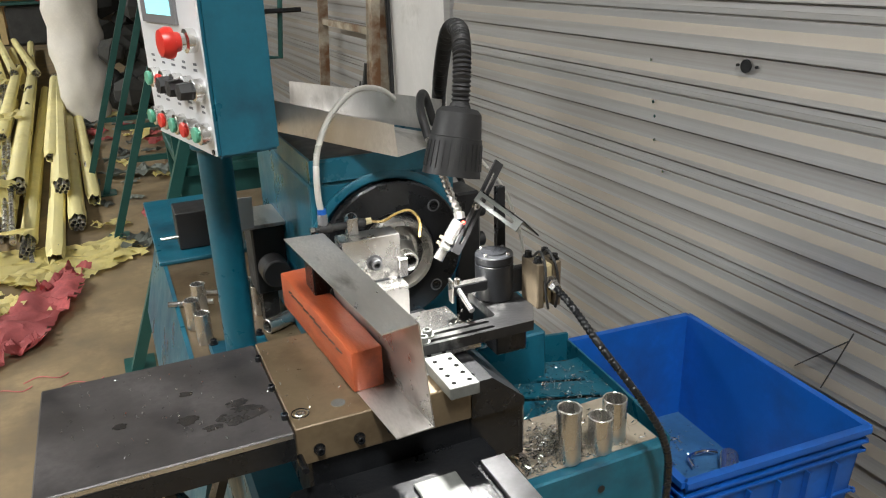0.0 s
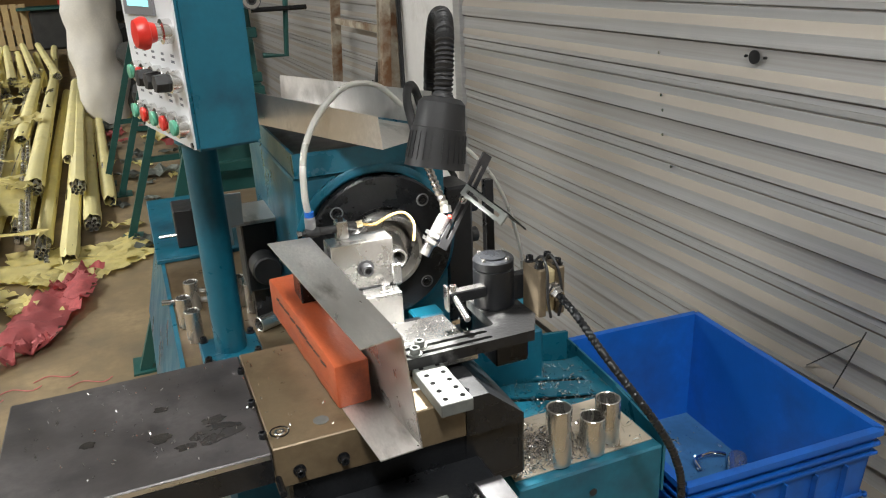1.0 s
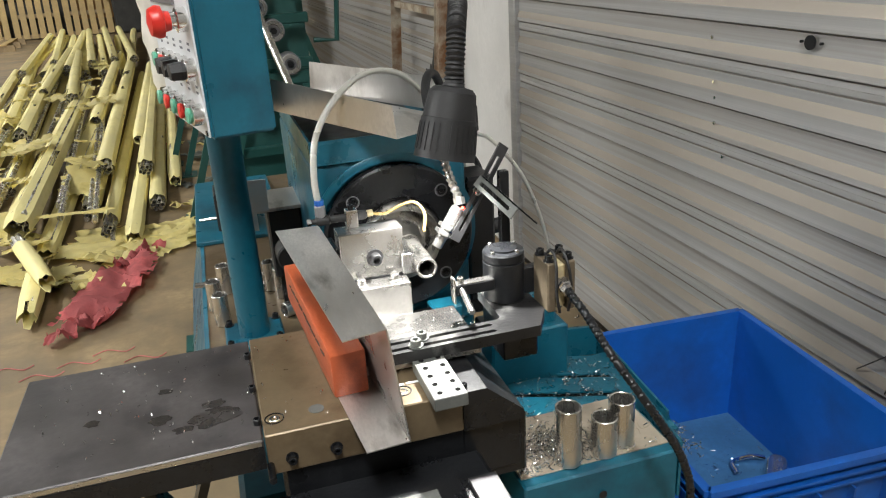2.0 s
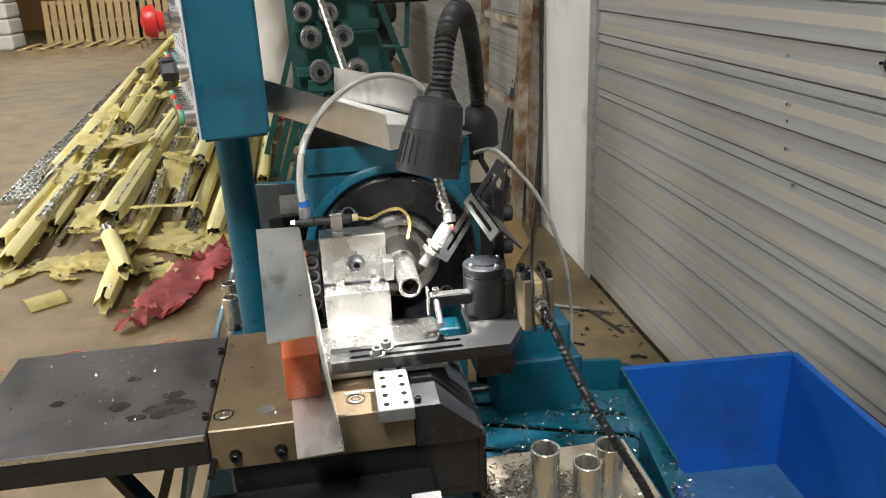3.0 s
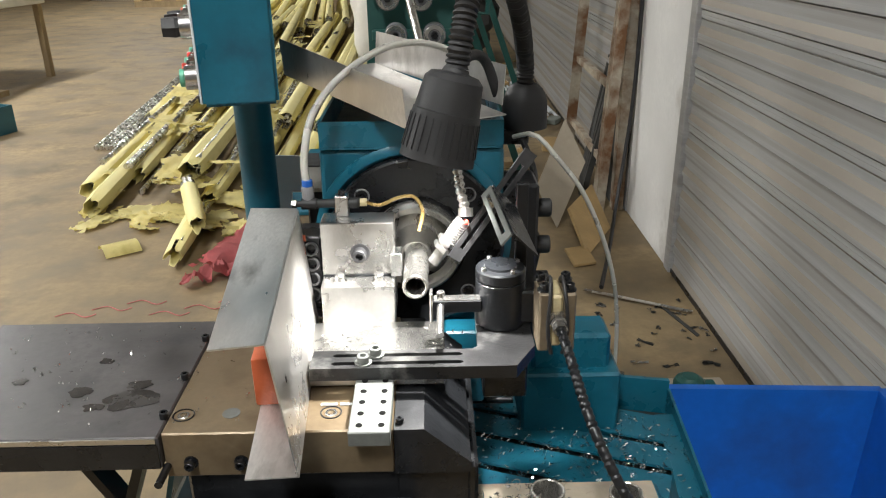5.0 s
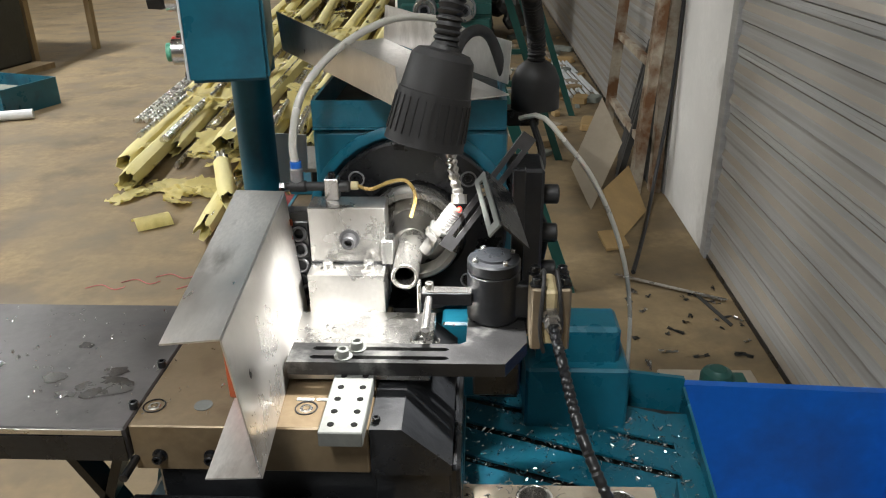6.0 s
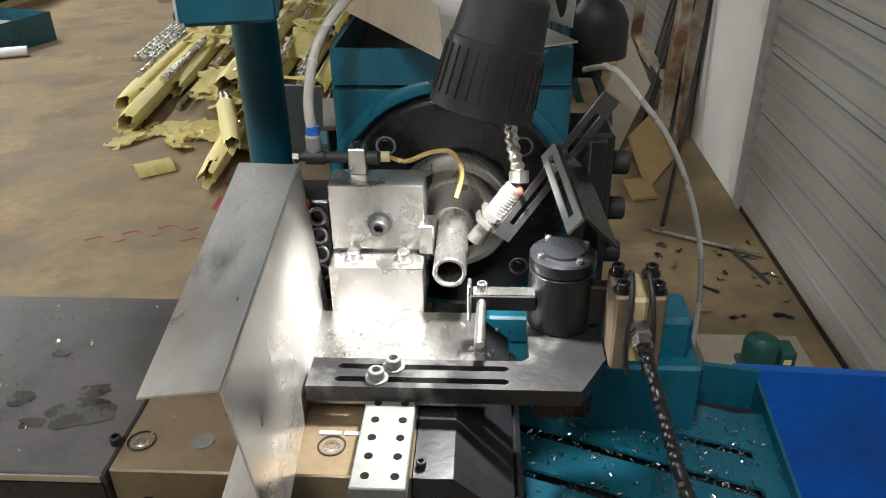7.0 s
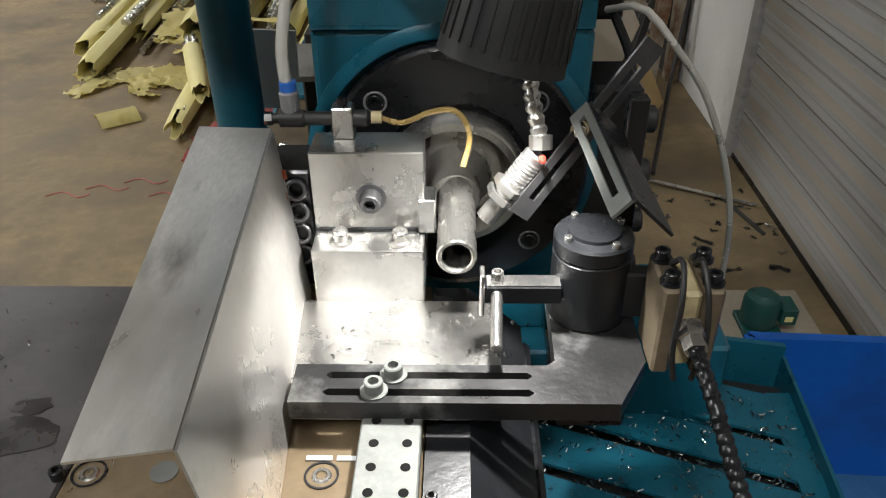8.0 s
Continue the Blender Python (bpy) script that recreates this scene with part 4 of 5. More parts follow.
# ---- right-hand floor strip ----
pm = thing("coolant_pump", "small teal coolant pump on a pale tank lid", "pump", m=pose(0.95, 2.20, 0) @ Matrix.Scale(0.74, 4))
part("tank", box(-0.16, 0.20, -0.22, 0.20, 0, 0.17, 0.006), "ply", pm)
part("pump_foot", box(-0.06, 0.06, -0.06, 0.06, 0.1705, 0.19, 0.003), "green", pm)
part("pump_body", lathe([(0, 0), (0.055, 0), (0.058, 0.008), (0.058, 0.085), (0.050, 0.10), (0.034, 0.108), (0.030, 0.113), (0, 0.115)], 32, pose(0, 0, 0.19)), "green", pm, smooth=True)
part("terminal_box", box(0.05, 0.10, -0.05, 0.03, 0.21, 0.27, 0.004), "green", pm)
part("warning_label", box(0.06, 0.085, -0.0512, -0.0505, 0.225, 0.245), "paper", pm, "small yellow label")
hs = thing("drain_hose", "cloudy plastic hose hanging beside the machine", "hose")
part("hose_tube", sweep(dense([(0.37, 1.45, 1.09), (0.395, 1.42, 1.10), (0.425, 1.41, 1.07), (0.463, 1.42, 1.02), (0.50, 1.44, 0.945), (0.527, 1.46, 0.865), (0.545, 1.49, 0.78), (0.552, 1.505, 0.70), (0.56, 1.52, 0.55), (0.60, 1.6, 0.3), (0.65, 1.65, 0.008)], 0.015), 0.0033, 10), "hose", hs, smooth=True)
for p, q, r in (((0.85, 3.16, 0.02), (1.22, 2.97, 0.012), 0.012), ((1.13, 3.02, 0.004), (1.19, 2.80, 0.004), 0.01)):
    o = thing("metal_strip", "bent bright metal strip on the floor", "offcut")
    part("strip", slab(p, Vector(q) - Vector(p), (0.012, 0.012, 0), (0, 0, 0.004)), "steel" if r > 0.011 else "darkjunk", o)
rng = random.Random(21)
for k in range(26):
    o = thing("metal_scrap", "small metal scrap on the floor", "scrap", "scraps by the shutter", pose(rng.uniform(0.85, 1.25), rng.uniform(2.5, 3.1), 0.001, 0, 0, rng.uniform(0, 360)))
    part("scrap_body", crumple(3, 3, rng.uniform(0.02, 0.06), rng.uniform(0.01, 0.03), 0.006, k), "steel" if k % 3 == 0 else "darkjunk", o)
for p, u, v, mt, lb in (((0.86, 3.90, 0.0), (-0.10, 0.05, 0.20), (0.13, 0.05, 0.32), "ply", "dusty grey board leaning on junk"), ((0.93, 3.52, 0.006), (0.17, 0.32, 0.01), (-0.05, 0.25, 0.14), "card", "torn brown cardboard leaning on junk"),
                        ((0.86, 3.42, 0.006), (0.10, 0.03, 0.0), (-0.02, 0.14, 0.02), "card", "flat piece of brown cardboard on the floor"), ((1.20, 4.15, 0.0), (0.004, 0.5, 0), (0.07, 0, 0.62), "darkjunk", "dark board leaning on the shutter")):
    o = thing("board", lb, "board")
    part("sheet", slab(p, u, v, Vector(u).cross(Vector(v)).normalized() * 0.012), mt, o)
ld = thing("rusty_frame", "tall rusty cream-painted steel ladder frame leaning on the shutter", "ladder")
for yy in (4.08, 5.05):
    part("stile", slab((1.08, yy, 0.0), (0.045, 0, 0), (0, 0.05, 0), (0.13, 0.0, 2.4)), "ladder", ld)
    part("stile_flange", slab((1.07, yy + (0.051 if yy < 4.5 else -0.007), 0.0), (0.06, 0, 0), (0, 0.006, 0), (0.13, 0.0, 2.4)), "ladder", ld)
for zz in (0.25, 0.62, 1.05, 1.48, 1.9):
    part("rung", slab((1.09 + 0.13 * zz / 2.4, 4.135, zz), (0.03, 0, 0), (0, 0.91, 0), (0, 0, 0.035)), "ladder", ld)
part("upright_post", box(1.185, 1.24, 4.14, 4.21, 0, 2.6, 0.004), "ladder", ld)
for k in range(6):
    o = thing("scrap_bar", "dark steel bar leaning on the frame", "bar", "bars behind the frame")
    part("bar", slab((1.04 + 0.02 * k, 4.30 + 0.10 * k, 0), (0.03, 0, 0), (0, 0.03, 0), (0.16, 0.02, 0.72 + 0.07 * (k % 3))), "darkjunk", o)
bc = thing("power_cable", "black cable running down the pier", "cable")
part("cable", sweep(dense([(1.235, 4.10, 2.8), (1.238, 4.08, 2.0), (1.234, 4.08, 1.2), (1.22, 4.05, 0.6), (1.15, 3.93, 0.12), (1.05, 3.6, 0.012), (0.93, 3.2, 0.012)], 0.04), 0.009, 8), "rubber", bc, smooth=True)
for y, z in ((1.431, 0.462), (1.353, 0.442)):
    o = thing("wire_stub", "thin dark wire sticking out from the shutter", "wire", "wires by the shutter")
    part("wire", cyl(0.0016, 0, 0.21, 8, along((1.258, y, z), (1.225, 1.278, 0.607))), "darkjunk", o)
rng = random.Random(5)
for k in range(70):
    o = thing("rubble", "broken brick and wood scrap on the floor", "rubble", "rubble by the far shutter", pose(rng.uniform(0.55, 1.2), rng.uniform(4.6, 9.0), 0, 0, 0, rng.uniform(0, 360)))
    g = box(-0.5, 0.5, -0.5, 0.5, 0, 1, 0.12)
    s = rng.uniform(0.03, 0.10)
    bmesh.ops.transform(g, matrix=Matrix.Diagonal((s * rng.uniform(0.6, 2.5), s, s * 0.5, 1)), verts=g.verts[:])
    part("lump", g, rng.choice(["ply", "card", "greyrag", "wood"]), o)
for k in range(7):
    o = thing("loose_tube", "thin pale steel tube lying on the floor", "tube", "tubes by the far shutter")
    part("tube_body", cyl(0.012, 0, 1.5, 12, along((1.02 + 0.035 * k, 6.2 + 0.1 * (k % 3), 0.013), (0.90 + 0.035 * k, 7.8, 0.013))), "face", o, smooth=True)

# ---- straightening machine behind ----
sm = thing("tube_straightener", "green tube straightening machine with paired rollers", "machine", m=Matrix.Translation((-0.0241, -0.0719, -0.246)) @ Matrix.Scale(1.1815, 4))
part("frame_plate", slab((0.06, 2.72, 0.72), (0.27, 0.02, 0), (0, 0.03, 0), (-0.01, 0.06, 0.80)), "green", sm)
part("frame_plate", slab((0.10, 3.3, 0.72), (0.24, 0.02, 0), (0, 0.03, 0), (-0.01, 0.06, 0.80)), "green", sm)
part("table", box(0.10, 0.36, 2.62, 3.9, 0.68, 0.72, 0.005), "green", sm)
for rx, rz in ((0.105, 1.25), (0.178, 1.245), (0.122, 1.18), (0.214, 1.178), (0.14, 1.08), (0.25, 1.08), (0.312, 1.30), (0.115, 1.33), (0.19, 1.33), (0.16, 0.97), (0.27, 0.97)):
    r = 0.028 if rz > 1.2 else 0.032
    ro = part("roller", lathe([(0.012, 0.03), (r, 0.03), (r, -0.03), (0, -0.03), (0, 0.02), (0.012, 0.022)], 28, along((rx, 2.66, rz), (rx, 0, rz))), "bezel", sm, smooth=True)
    part("roller_face", pipe(r - 0.003, r * 0.55, 0.0302, 0.034, 28, along((rx, 2.66, rz), (rx, 0, rz))), "tube", ro)
    part("axle_nut", cyl(0.010, 0.028, 0.040, 6, along((rx, 2.66, rz), (rx, 0, rz))), "black", ro)
for k in range(5):
    part("crossbar", box(0.07, 0.325, 2.685, 2.712, 0.80 + 0.13 * k, 0.83 + 0.13 * k, 0.003), "green", sm)
part("handle_rod", cyl(0.007, 0, 0.16, 10, pose(0.31, 2.64, 1.27, 0, 90)), "black", sm)
part("handle_frame", sweep([Vector(q) for q in ((0.33, 2.66, 1.14), (0.40, 2.66, 1.135), (0.415, 2.66, 1.30), (0.425, 2.66, 1.45))], 0.008, 8), "green", sm)
part("bright_tube", cyl(0.011, 0, 0.55, 18, along((0.243, 2.35, 0.96), (0.155, 2.62, 1.30))), "tube", sm, smooth=True)
for y in (2.66, 3.85):
    for x in (0.13, 0.33):
        part("leg", box(x - 0.025, x + 0.025, y - 0.025, y + 0.025, 0.2085, 0.68), "green", sm)


def trestle(y, xf, top):
    t = thing("trestle", "green painted steel trestle stand with splayed legs", "stand", "trestles behind the machine")
    xt = xf + 0.34 * top
    part("top_bar", box(xt - 0.01, xt + 0.25, y - 0.02, y + 0.02, top - 0.04, top, 0.003), "green", t)
    part("leg", slab((xf, y - 0.02, 0), (0.042, 0, 0), (0, 0.04, 0), (xt - xf, 0, top - 0.041)), "green", t)
    part("leg", slab((xt + 0.20 + 0.34 * top, y - 0.02, 0), (0.042, 0, 0), (0, 0.04, 0), (-0.34 * top, 0, top - 0.041)), "green", t)
    part("foot_pad", box(xf - 0.02, xf + 0.09, y - 0.04, y + 0.10, 0, 0.008), "green", t)
    part("cross_rail", box(xf + 0.19, xt + 0.40, y - 0.015, y + 0.015, 0.42, 0.45), "green", t)
    return t


trestle(3.07, -0.235, 1.0)
trestle(4.70, -0.240, 1.18)
trestle(5.7, -0.275, 1.5)
trestle(6.05, -0.37, 1.5)
dj = thing("junk_heap", "heap of dark scrap machinery beyond the straightener", "scrap heap")
rng = random.Random(9)
for k in range(60):
    s = rng.uniform(0.06, 0.22)
    m = Matrix.Translation((rng.uniform(-0.1, 0.85), rng.uniform(8.4, 9.6), rng.uniform(0.08, 1.2))) @ Euler((rng.random() * 3, rng.random() * 3, rng.random() * 3)).to_matrix().to_4x4()
    part("scrap", lathe([(0, -s), (s * 0.6, -s * 0.8), (s, 0), (s * 0.5, s * 0.7), (0, s * 0.8)], 7, m), "darkjunk", dj)
bg = thing("bulk_bag", "white woven bulk bag standing by the pile", "bag", m=pose(-0.30, 8.7, 0) @ Matrix.Scale(1.15, 4))
g = lathe([(0, 0.0), (0.14, 0.01), (0.19, 0.10), (0.21, 0.35), (0.20, 0.65), (0.22, 0.95), (0.20, 1.3), (0.15, 1.55), (0.08, 1.65), (0, 1.66)], 36)
bmesh.ops.subdivide_edges(g, edges=[e for e in g.edges if e.calc_length() > 0.15], cuts=3, use_grid_fill=True)
for v in g.verts:
    f = noise.noise(v.co * 4) * 0.045 + noise.noise(v.co * 11) * 0.018
    if v.co.z > 0.005:
        v.co += Vector((v.co.x, v.co.y, 0)).normalized() * f
part("bag_body", g, "sack", bg, smooth=True)

# ---- pile of wrapped tubes on the floor ----
rng = random.Random(17)
SLOPE = 5.0


def lay(x, y):
    """The place on the hall floor of a thing in the pile, from the pile's own plan."""
    return 1.03 * x, 0.35 + 1.08 * (y - 0.35)



def wrapped(x, y, z, length, r, yaw, bare):
    t = thing("wrapped_bundle", "bundle of steel tubes wrapped in torn yellow paper", "tube bundle", "wrapped tube bundles", pose(*lay(x, y), z, -90, 0, yaw))
    bm, n = bmesh.new(), 18
    rings = []
    steps = int(length / 0.09)
    flat = rng.uniform(0.82, 1.0)
    facet = rng.uniform(0.05, 0.14)
    spin = rng.uniform(0, 1)
    for i in range(steps + 1):
        s = bare + (length - bare) * i / steps
        torn = math.exp(-(((s - bare) / 0.22) ** 2))
        pinch = 1.0 if bare else 1 - 0.22 * math.exp(-((s / 0.12) ** 2))
        ring = []
        for j in range(n):
            a = 2 * math.pi * j / n
            d = Vector((math.cos(a), math.sin(a), 0))
            f = 1 + 0.03 * noise.noise(d * 0.9 + Vector((x * 7, y * 5, s * 1.1)))
            f += (0.03 + 0.16 * torn) * abs(noise.noise(d * 2.6 + Vector((x * 9, 0, s * 9))))
            hexy = 1 - facet * abs(math.cos(3 * a + spin))
            ragged = 0.10 * noise.noise(d * 2.1 + Vector((x * 3, y, 0))) if i == 0 else 0
            ring.append(bm.verts.new((r * f * hexy * pinch * d.x, r * f * hexy * pinch * flat * d.y, s + ragged)))
        rings.append(ring)
    for a, b in zip(rings, rings[1:]):
        for j in range(n):
            s = a[j].co.z
            if noise.noise(Vector((math.cos(j * 0.35) * 1.2 + x * 11, math.sin(j * 0.35) * 1.2, s * 1.6 + y * 3))) > 0.56:
                continue
            bm.faces.new((a[j], a[(j + 1) % n], b[(j + 1) % n], b[j]))
    bmesh.ops.delete(bm, geom=[v for v in bm.verts if not v.link_faces], context="VERTS")
    bmesh.ops.solidify(bm, geom=bm.faces[:], thickness=0.002)
    part("wrapping", bm, "paper", t, smooth=True)
    rt = r * 0.27
    for k in range(7):
        a = 2 * math.pi * k / 6
        q = (0, 0) if k == 6 else (r * 0.56 * math.cos(a), r * 0.50 * math.sin(a))
        part("tube", lathe([(rt * 0.75, 0.0), (rt, 0.0), (rt, length), (rt * 0.75, length)], 10, pose(q[0], q[1], 0.08 * rng.random() + (0 if bare else 0.10))), "tube", t, smooth=True)
    return t


# the bundles that lie foremost, then those between and behind them
for x, y, z, n, r, yaw, bare in ((-1.59, 4.14, 0.060, 2.9, 0.056, 5.1, 0.0), (-1.445, 3.86, 0.062, 3.1, 0.058, 5.0, 0.0), (-1.42, 4.42, 0.050, 4.5, 0.048, 5.4, 0.0),
                                 (-1.025, 4.12, 0.165, 3.9, 0.080, 5.2, 0.0), (-0.90, 3.97, 0.058, 4.6, 0.056, 3.1, 0.0), (-1.15, 4.55, 0.055, 5.4, 0.052, 5.0, 0.22),
                                 (-0.635, 4.20, 0.050, 5.2, 0.046, 2.6, 0.22), (-0.50, 4.05, 0.052, 4.8, 0.050, 2.0, 0.0), (-0.77, 4.60, 0.062, 5.2, 0.058, 3.4, 0.16),
                                 (-1.27, 5.05, 0.10, 4.6, 0.052, 5.6, 0.25), (-1.80, 5.50, 0.050, 5.4, 0.046, 6.2, 0.30), (-1.70, 5.15, 0.056, 5.0, 0.052, 6.4, 0.12),
                                 (-0.72, 5.10, 0.165, 4.6, 0.062, 3.9, 0.1), (-1.42, 6.30, 0.175, 4.6, 0.066, 5.2, 0.14), (-1.62, 6.9, 0.165, 4.2, 0.058, 7.0, 0.0),
                                 (-1.22, 7.6, 0.235, 3.6, 0.062, 6.0, 0.1), (-0.93, 6.7, 0.185, 4.2, 0.060, 4.6, 0.0), (-1.55, 8.2, 0.24, 3.4, 0.055, 4.0, 0.0),
                                 (-0.98, 5.7, 0.070, 4.4, 0.056, 4.2, 0.1),
                                 (-0.40, 4.55, 0.052, 5.0, 0.050, 3.0, 0.1), (-0.31, 5.05, 0.050, 4.6, 0.048, 3.6, 0.0), (-0.47, 5.0, 0.150, 4.6, 0.052, 3.2, 0.15), (-0.56, 5.9, 0.160, 3.8, 0.052, 2.6, 0.0)):
    wrapped(x, y, z, 1.25 * n, r, yaw if x < -1.1 else 0.5 * yaw, bare)
wrapped(-0.852, 3.27, 0.056, 0.52, 0.050, 5, 0.0)
wrapped(-0.790, 3.44, 0.135, 0.55, 0.046, 20, 0.0)
for k in range(18):
    u = (k + 0.5) / 18
    wrapped(-2.25 + 1.45 * u, 9.8 + rng.uniform(0, 0.8), 0.06 + 0.09 * (k % 3), 5.8, 0.058, SLOPE + rng.uniform(-2, 2), 0.05)
for k in range(22):
    o = thing("loose_tube", "long bare steel tube lying along the pile", "tube", "bare tubes in the pile")
    x = -2.02 + 0.035 * k if k < 5 else -1.62 + 0.062 * (k - 5)
    z = 0.018 if k < 5 else (0.020, 0.125, 0.155)[k % 3]
    y = 5.5 if k < 5 else 4.35 + 0.8 * rng.random()
    part("tube_body", cyl(0.016, 0, 5.8, 12, along((x, y, z), (x - (0.9 if k < 5 else 0.75), y + 9.5, z))), "tube", o, smooth=True)
# flat and draped torn sheets at the near end
for k, (x, y, z, sx, sy, yaw, tip) in enumerate(((-1.24, 3.93, 0.004, 0.26, 0.20, 10, 0), (-1.36, 3.86, 0.004, 0.15, 0.13, 60, 0), (-1.08, 3.90, 0.01, 0.22, 0.20, 30, 10), (-0.82, 4.24, 0.17, 0.46, 0.07, -6, 0),
                                                 (-1.16, 4.33, 0.12, 0.20, 0.34, 8, 8), (-0.98, 4.02, 0.10, 0.22, 0.20, 15, -12), (-0.73, 4.02, 0.03, 0.30, 0.18, 0, 6), (-1.5, 5.3, 0.12, 0.30, 0.5, 8, 5),
                                                 (-1.32, 5.9, 0.17, 0.34, 0.5, 4, -6), (-1.68, 6.2, 0.14, 0.28, 0.6, 6, 4), (-0.84, 5.0, 0.13, 0.24, 0.5, 3, 8))):
    o = thing("paper_scrap", "torn flat piece of yellow wrapping paper on the pile", "paper", "torn wrapping paper", pose(*lay(x, y), z, tip, tip * 0.5, yaw))
    part("sheet", crumple(10, 10, sx, sy, 0.05 * min(sx, sy) + 0.006, 900 + k), "paper", o, smooth=True)
for k in range(52):
    u, w = rng.random(), rng.random()
    near = k < 22
    x, y = (-1.55 + 1.15 * u, 3.50 + 0.7 * w + 0.5 * abs(u - 0.6)) if near else (-1.48 + 0.85 * u, 4.6 + 6 * w)
    if not near:
        x -= 0.087 * (y - 4)
    z = (0.005 + (0.16 * max(0, w - 0.3))) if near else rng.uniform(0.16, 0.26)
    s = rng.uniform(0.12, 0.28) if near else rng.uniform(0.16, 0.34)
    o = thing("paper_scrap", "crumpled torn yellow wrapping paper", "paper", "torn wrapping paper", pose(*lay(x, y), z, rng.uniform(-15, 15), rng.uniform(-15, 15), rng.uniform(0, 360)))
    part("sheet", crumple(9, 8, s, s * rng.uniform(0.4, 0.9), 0.10 * s, 100 + k), "paper", o, smooth=True)
o = thing("paper_scrap", "curled piece of yellow wrapping paper alone on the floor", "paper", m=pose(-1.19, 3.70, 0.006, 0, 0, 35))
g = bmesh.new()
grid = [[g.verts.new((0.16 * (i / 8 - 0.5), 0.075 * math.sin(2.4 * (j / 8 - 0.5)), 0.055 * math.cos(2.4 * (j / 8 - 0.5)) - 0.018)) for j in range(9)] for i in range(9)]
for i in range(8):
    for j in range(8):
        g.faces.new((grid[i][j], grid[i + 1][j], grid[i + 1][j + 1], grid[i][j + 1]))
bmesh.ops.solidify(g, geom=g.faces[:], thickness=0.002)
part("sheet", g, "paper", o, smooth=True)
for x, y, s, a, sd in ((-0.56, 3.50, 0.72, 74, 1), (-0.66, 3.16, 0.26, 40, 2), (-0.47, 3.86, 0.30, 55, 3)):
    o = thing("red_sheet", "crumpled faded red plastic sheet on the floor", "plastic sheet", m=pose(*lay(x, y), 0.004, 0, 0, a))
    part("sheet", crumple(34, 14, s, s * 0.34, 0.055, 300 + sd), "rag", o, smooth=True)
for k, (x, y, s) in enumerate(((-0.45, 4.15, 0.42), (-0.30, 4.05, 0.36), (-0.55, 4.02, 0.34), (-0.24, 4.25, 0.28), (-0.62, 4.25, 0.36))):
    o = thing("paper_scrap", "crumpled sheet of yellow wrapping paper on the floor", "paper", "torn wrapping paper", pose(*lay(x, y), 0.004, 0, 0, 40 * k))
    part("sheet", crumple(12, 9, 1.15 * s, s * 0.8, 0.07 * s, 700 + k), "paper", o, smooth=True)
for k in range(90):
    x, y = rng.uniform(-0.40, 0.45), rng.uniform(4.2, 9.5)
    o = thing("floor_scrap", "torn paper and plastic scrap on the floor", "scrap", "scraps under the trestles", pose(*lay(x - 0.05 * (y - 4), y), 0.003, rng.uniform(-8, 8), rng.uniform(-8, 8), rng.uniform(0, 360)))
    s = rng.uniform(0.10, 0.32)
    part("sheet", crumple(6, 5, s, s * 0.6, 0.2 * s, 400 + k), rng.choice(["greyrag", "greyrag", "rag", "paper", "greyrag"]), o)
for k in range(7):
    o = thing("thread_scrap", "thin red thread on the floor", "thread", "threads on the floor")
    x, y = -1.2 + 0.12 * k, 3.05 + 0.05 * (k % 3)
    part("thread", sweep(dense([(x, y, 0.003), (x + 0.05, y + 0.03, 0.003), (x + 0.12, y - 0.01, 0.003), (x + 0.16, y + 0.03, 0.003)], 0.02), 0.002, 5), "rag", o)

# ---- far end of the hall ----


def pallet(x, y, z, yaw, w=1.1, d=1.1, up=False):
    p = thing("pallet", "plain wooden pallet standing upright" if up else "plain wooden pallet on the floor", "pallet", "pallets", pose(x, y, z, 80 if up else 0, 0, yaw))
    for k in range(6):
        part("top_board", box(-w / 2 + k * w / 5.6, -w / 2 + k * w / 5.6 + 0.12, -d / 2, d / 2, 0.11, 0.13), "pallet", p)
    for k in (-1, 0, 1):
        part("bearer", box(-w / 2, w / 2, k * (d / 2 - 0.05) - 0.04, k * (d / 2 - 0.05) + 0.04, 0.0, 0.11), "wood", p)
    return p


pallet(-4.5, 17.2, 0, 3, 2.3, 1.5)
for k in range(4):
    pallet(-5.3 + 1.02 * k, 19.0, 0.46, 0, 0.92, 0.92, True)
for k in range(4):
    o = thing("white_bale", "stack of white bales against the far wall", "bale", "white bales", pose(-6.75, 18.6, 0.32 * k))
    part("bale", box(-0.5, 0.5, -0.4, 0.4, 0.0, 0.31, 0.05, seg=2), "sack", o)
tagged(part("board_screen", box(-13, -1.2, 25.0, 25.1, 0, 2.4), "brown_board"), "brown board screen at the far end", "screen", kind="structure")
for x, y in ((-3.3, 20.0), (-1.0, 19.0)):
    o = thing("far_machine", "dark workshop machine with a red cap", "machine")
    part("body", box(x - 0.7, x + 0.7, y - 0.4, y + 0.4, 0, 0.8, 0.05), "darkjunk", o)
    part("bench_top", box(x - 0.9, x + 0.9, y - 0.5, y + 0.5, 0.801, 0.86, 0.01), "green", o)
    part("cap", cyl(0.14, 0.861, 1.0, 16, pose(x, y, 0), bev=0.03), "red", o)
tbl = thing("work_table", "old work table with a pale top", "table", m=pose(-4.4, 8.2, 0, 0, 0, -12))
part("top", box(-0.7, 0.7, -0.5, 0.5, 0.72, 0.80, 0.01), "sack", tbl)
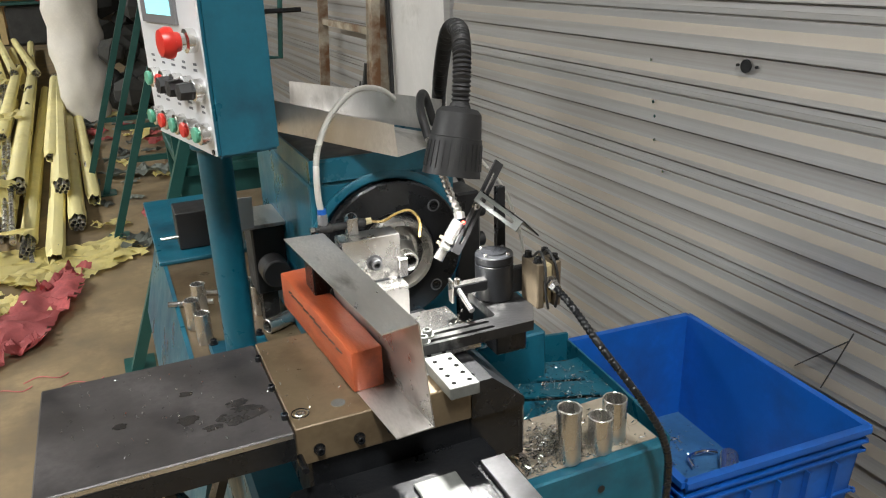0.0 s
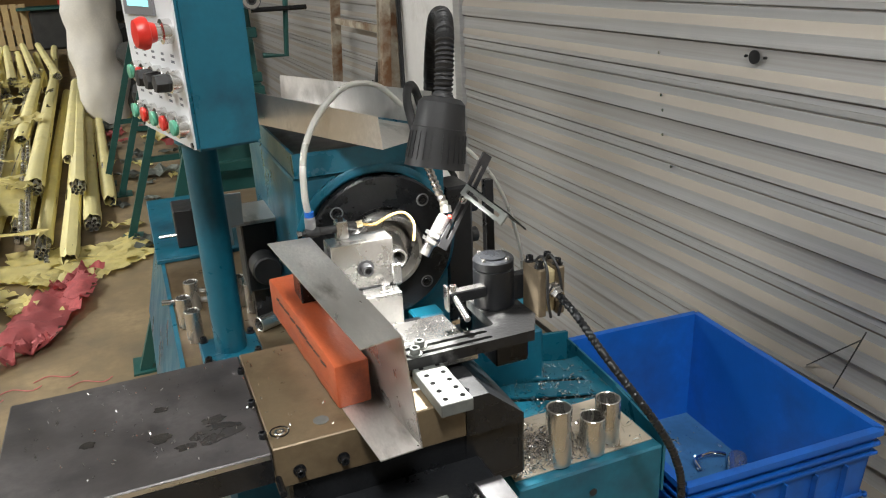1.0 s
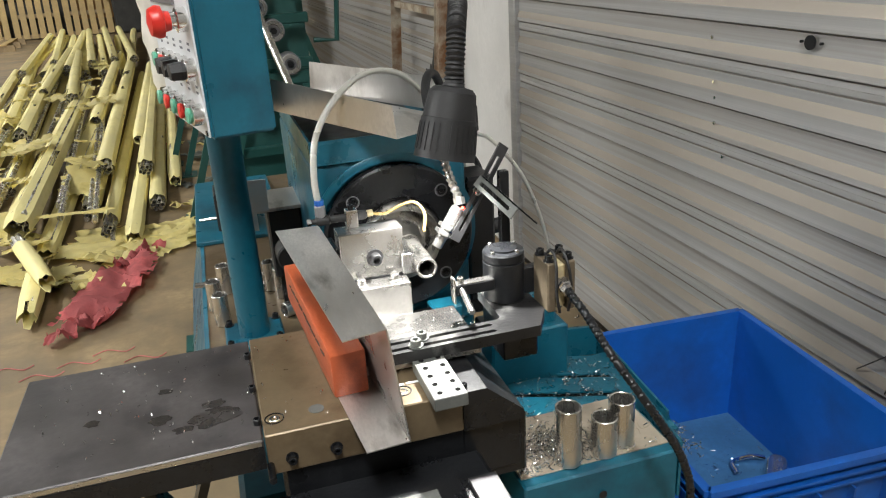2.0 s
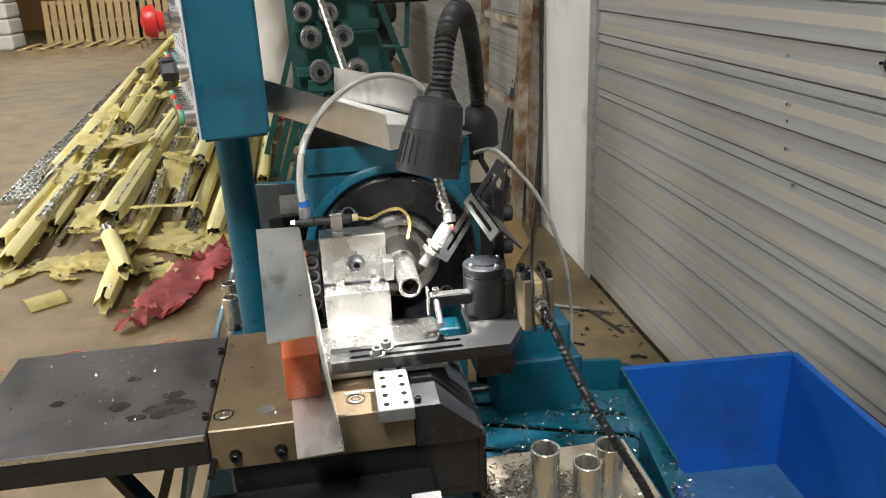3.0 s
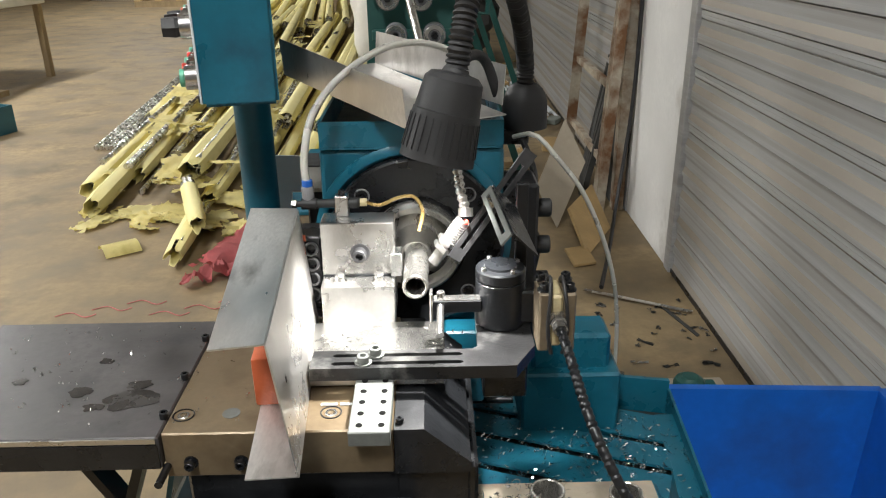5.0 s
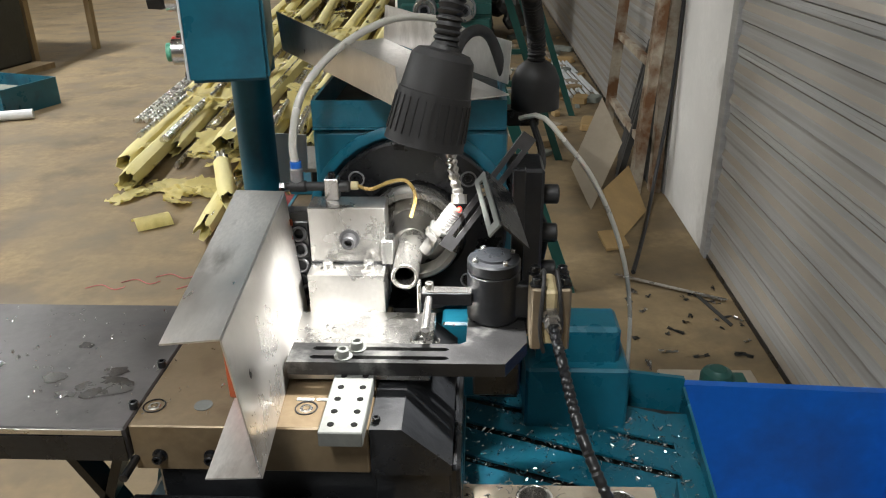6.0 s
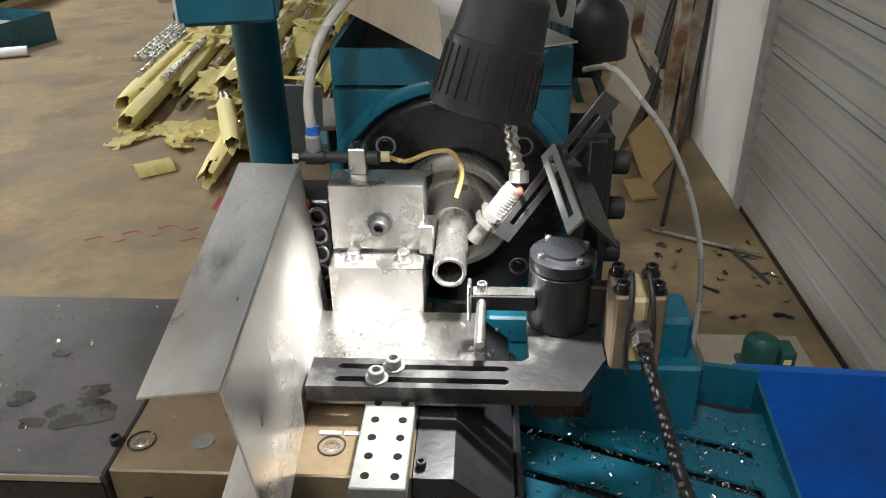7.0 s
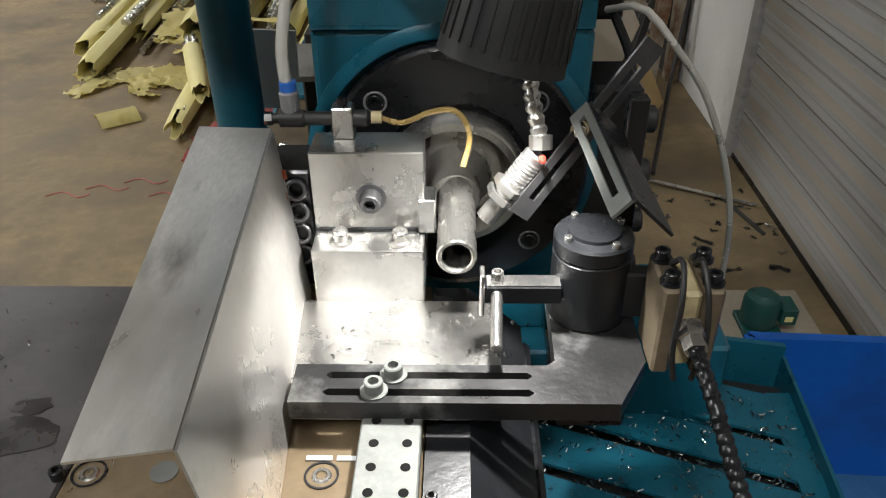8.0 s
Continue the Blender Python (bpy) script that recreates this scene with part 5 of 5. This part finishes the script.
for x in (-0.64, 0.64):
    for y in (-0.44, 0.44):
        part("leg", box(x - 0.03, x + 0.03, y - 0.03, y + 0.03, 0, 0.72), "wood", tbl)
part("rail", box(-0.62, 0.62, -0.455, -0.425, 0.15, 0.20), "wood", tbl)
cab = thing("dark_cabinet", "dark machine cabinet beside the table", "cabinet", m=pose(-4.35, 7.3, 0, 0, 0, -10))
part("body", box(-0.6, 0.5, -0.3, 0.3, 0.05, 1.0, 0.02), "darkjunk", cab)
part("foot", box(-0.6, 0.7, -0.32, 0.32, 0, 0.05), "wood", cab)
bx = thing("teal_bin", "low teal parts bin on the floor", "bin", m=pose(-3.30, 5.98, 0, 0, 0, -18))
for b in ((-0.4, 0.4, -0.25, -0.24, 0, 0.2), (-0.4, 0.4, 0.24, 0.25, 0, 0.2), (-0.4, -0.39, -0.24, 0.24, 0, 0.2), (0.39, 0.4, -0.24, 0.24, 0, 0.2), (-0.39, 0.39, -0.24, 0.24, 0, 0.01)):
    part("bin_panel", box(*b), "teal", bx)
part("bin_load", box(-0.36, 0.36, -0.2, 0.2, 0.0105, 0.13, 0.03), "greyrag", bx)
rd = thing("pale_rod", "pale plastic rod lying on the floor", "rod")
part("rod", cyl(0.035, 0, 1.2, 14, along((-2.80, 5.63, 0.036), (-3.95, 5.2, 0.036))), "face", rd, smooth=True)


def motions():
    """The carriage draws back from the head and returns; the tube comes out of the spindle towards the tool and stays there."""
    slide = [(0.0, 0.0), (0.55, 0.0), (0.65, -0.006), (0.8, -0.032), (0.95, -0.041), (1.1, -0.042), (1.7, -0.042), (2.0, -0.036), (2.5, -0.006), (2.7, 0.0), (4.0, 0.0), (8.0, 0.0)]
    for ob in (sl, sheet, wood, slide_chips, table_chips):
        at = ob.matrix_basis.copy()
        walk(ob, [(t, Matrix.Translation((0.06 * d, d, 0)) @ at) for t, d in slide])
    feed = [(0.0, 1.306), (0.85, 1.306), (1.0, 1.300), (1.12, 1.236), (1.2, 1.227), (1.4, 1.224), (3.0, 1.224), (8.0, 1.224)]
    walk(work, [(t, pose(CX + 0.001, y, CZ)) for t, y in feed])


motions()
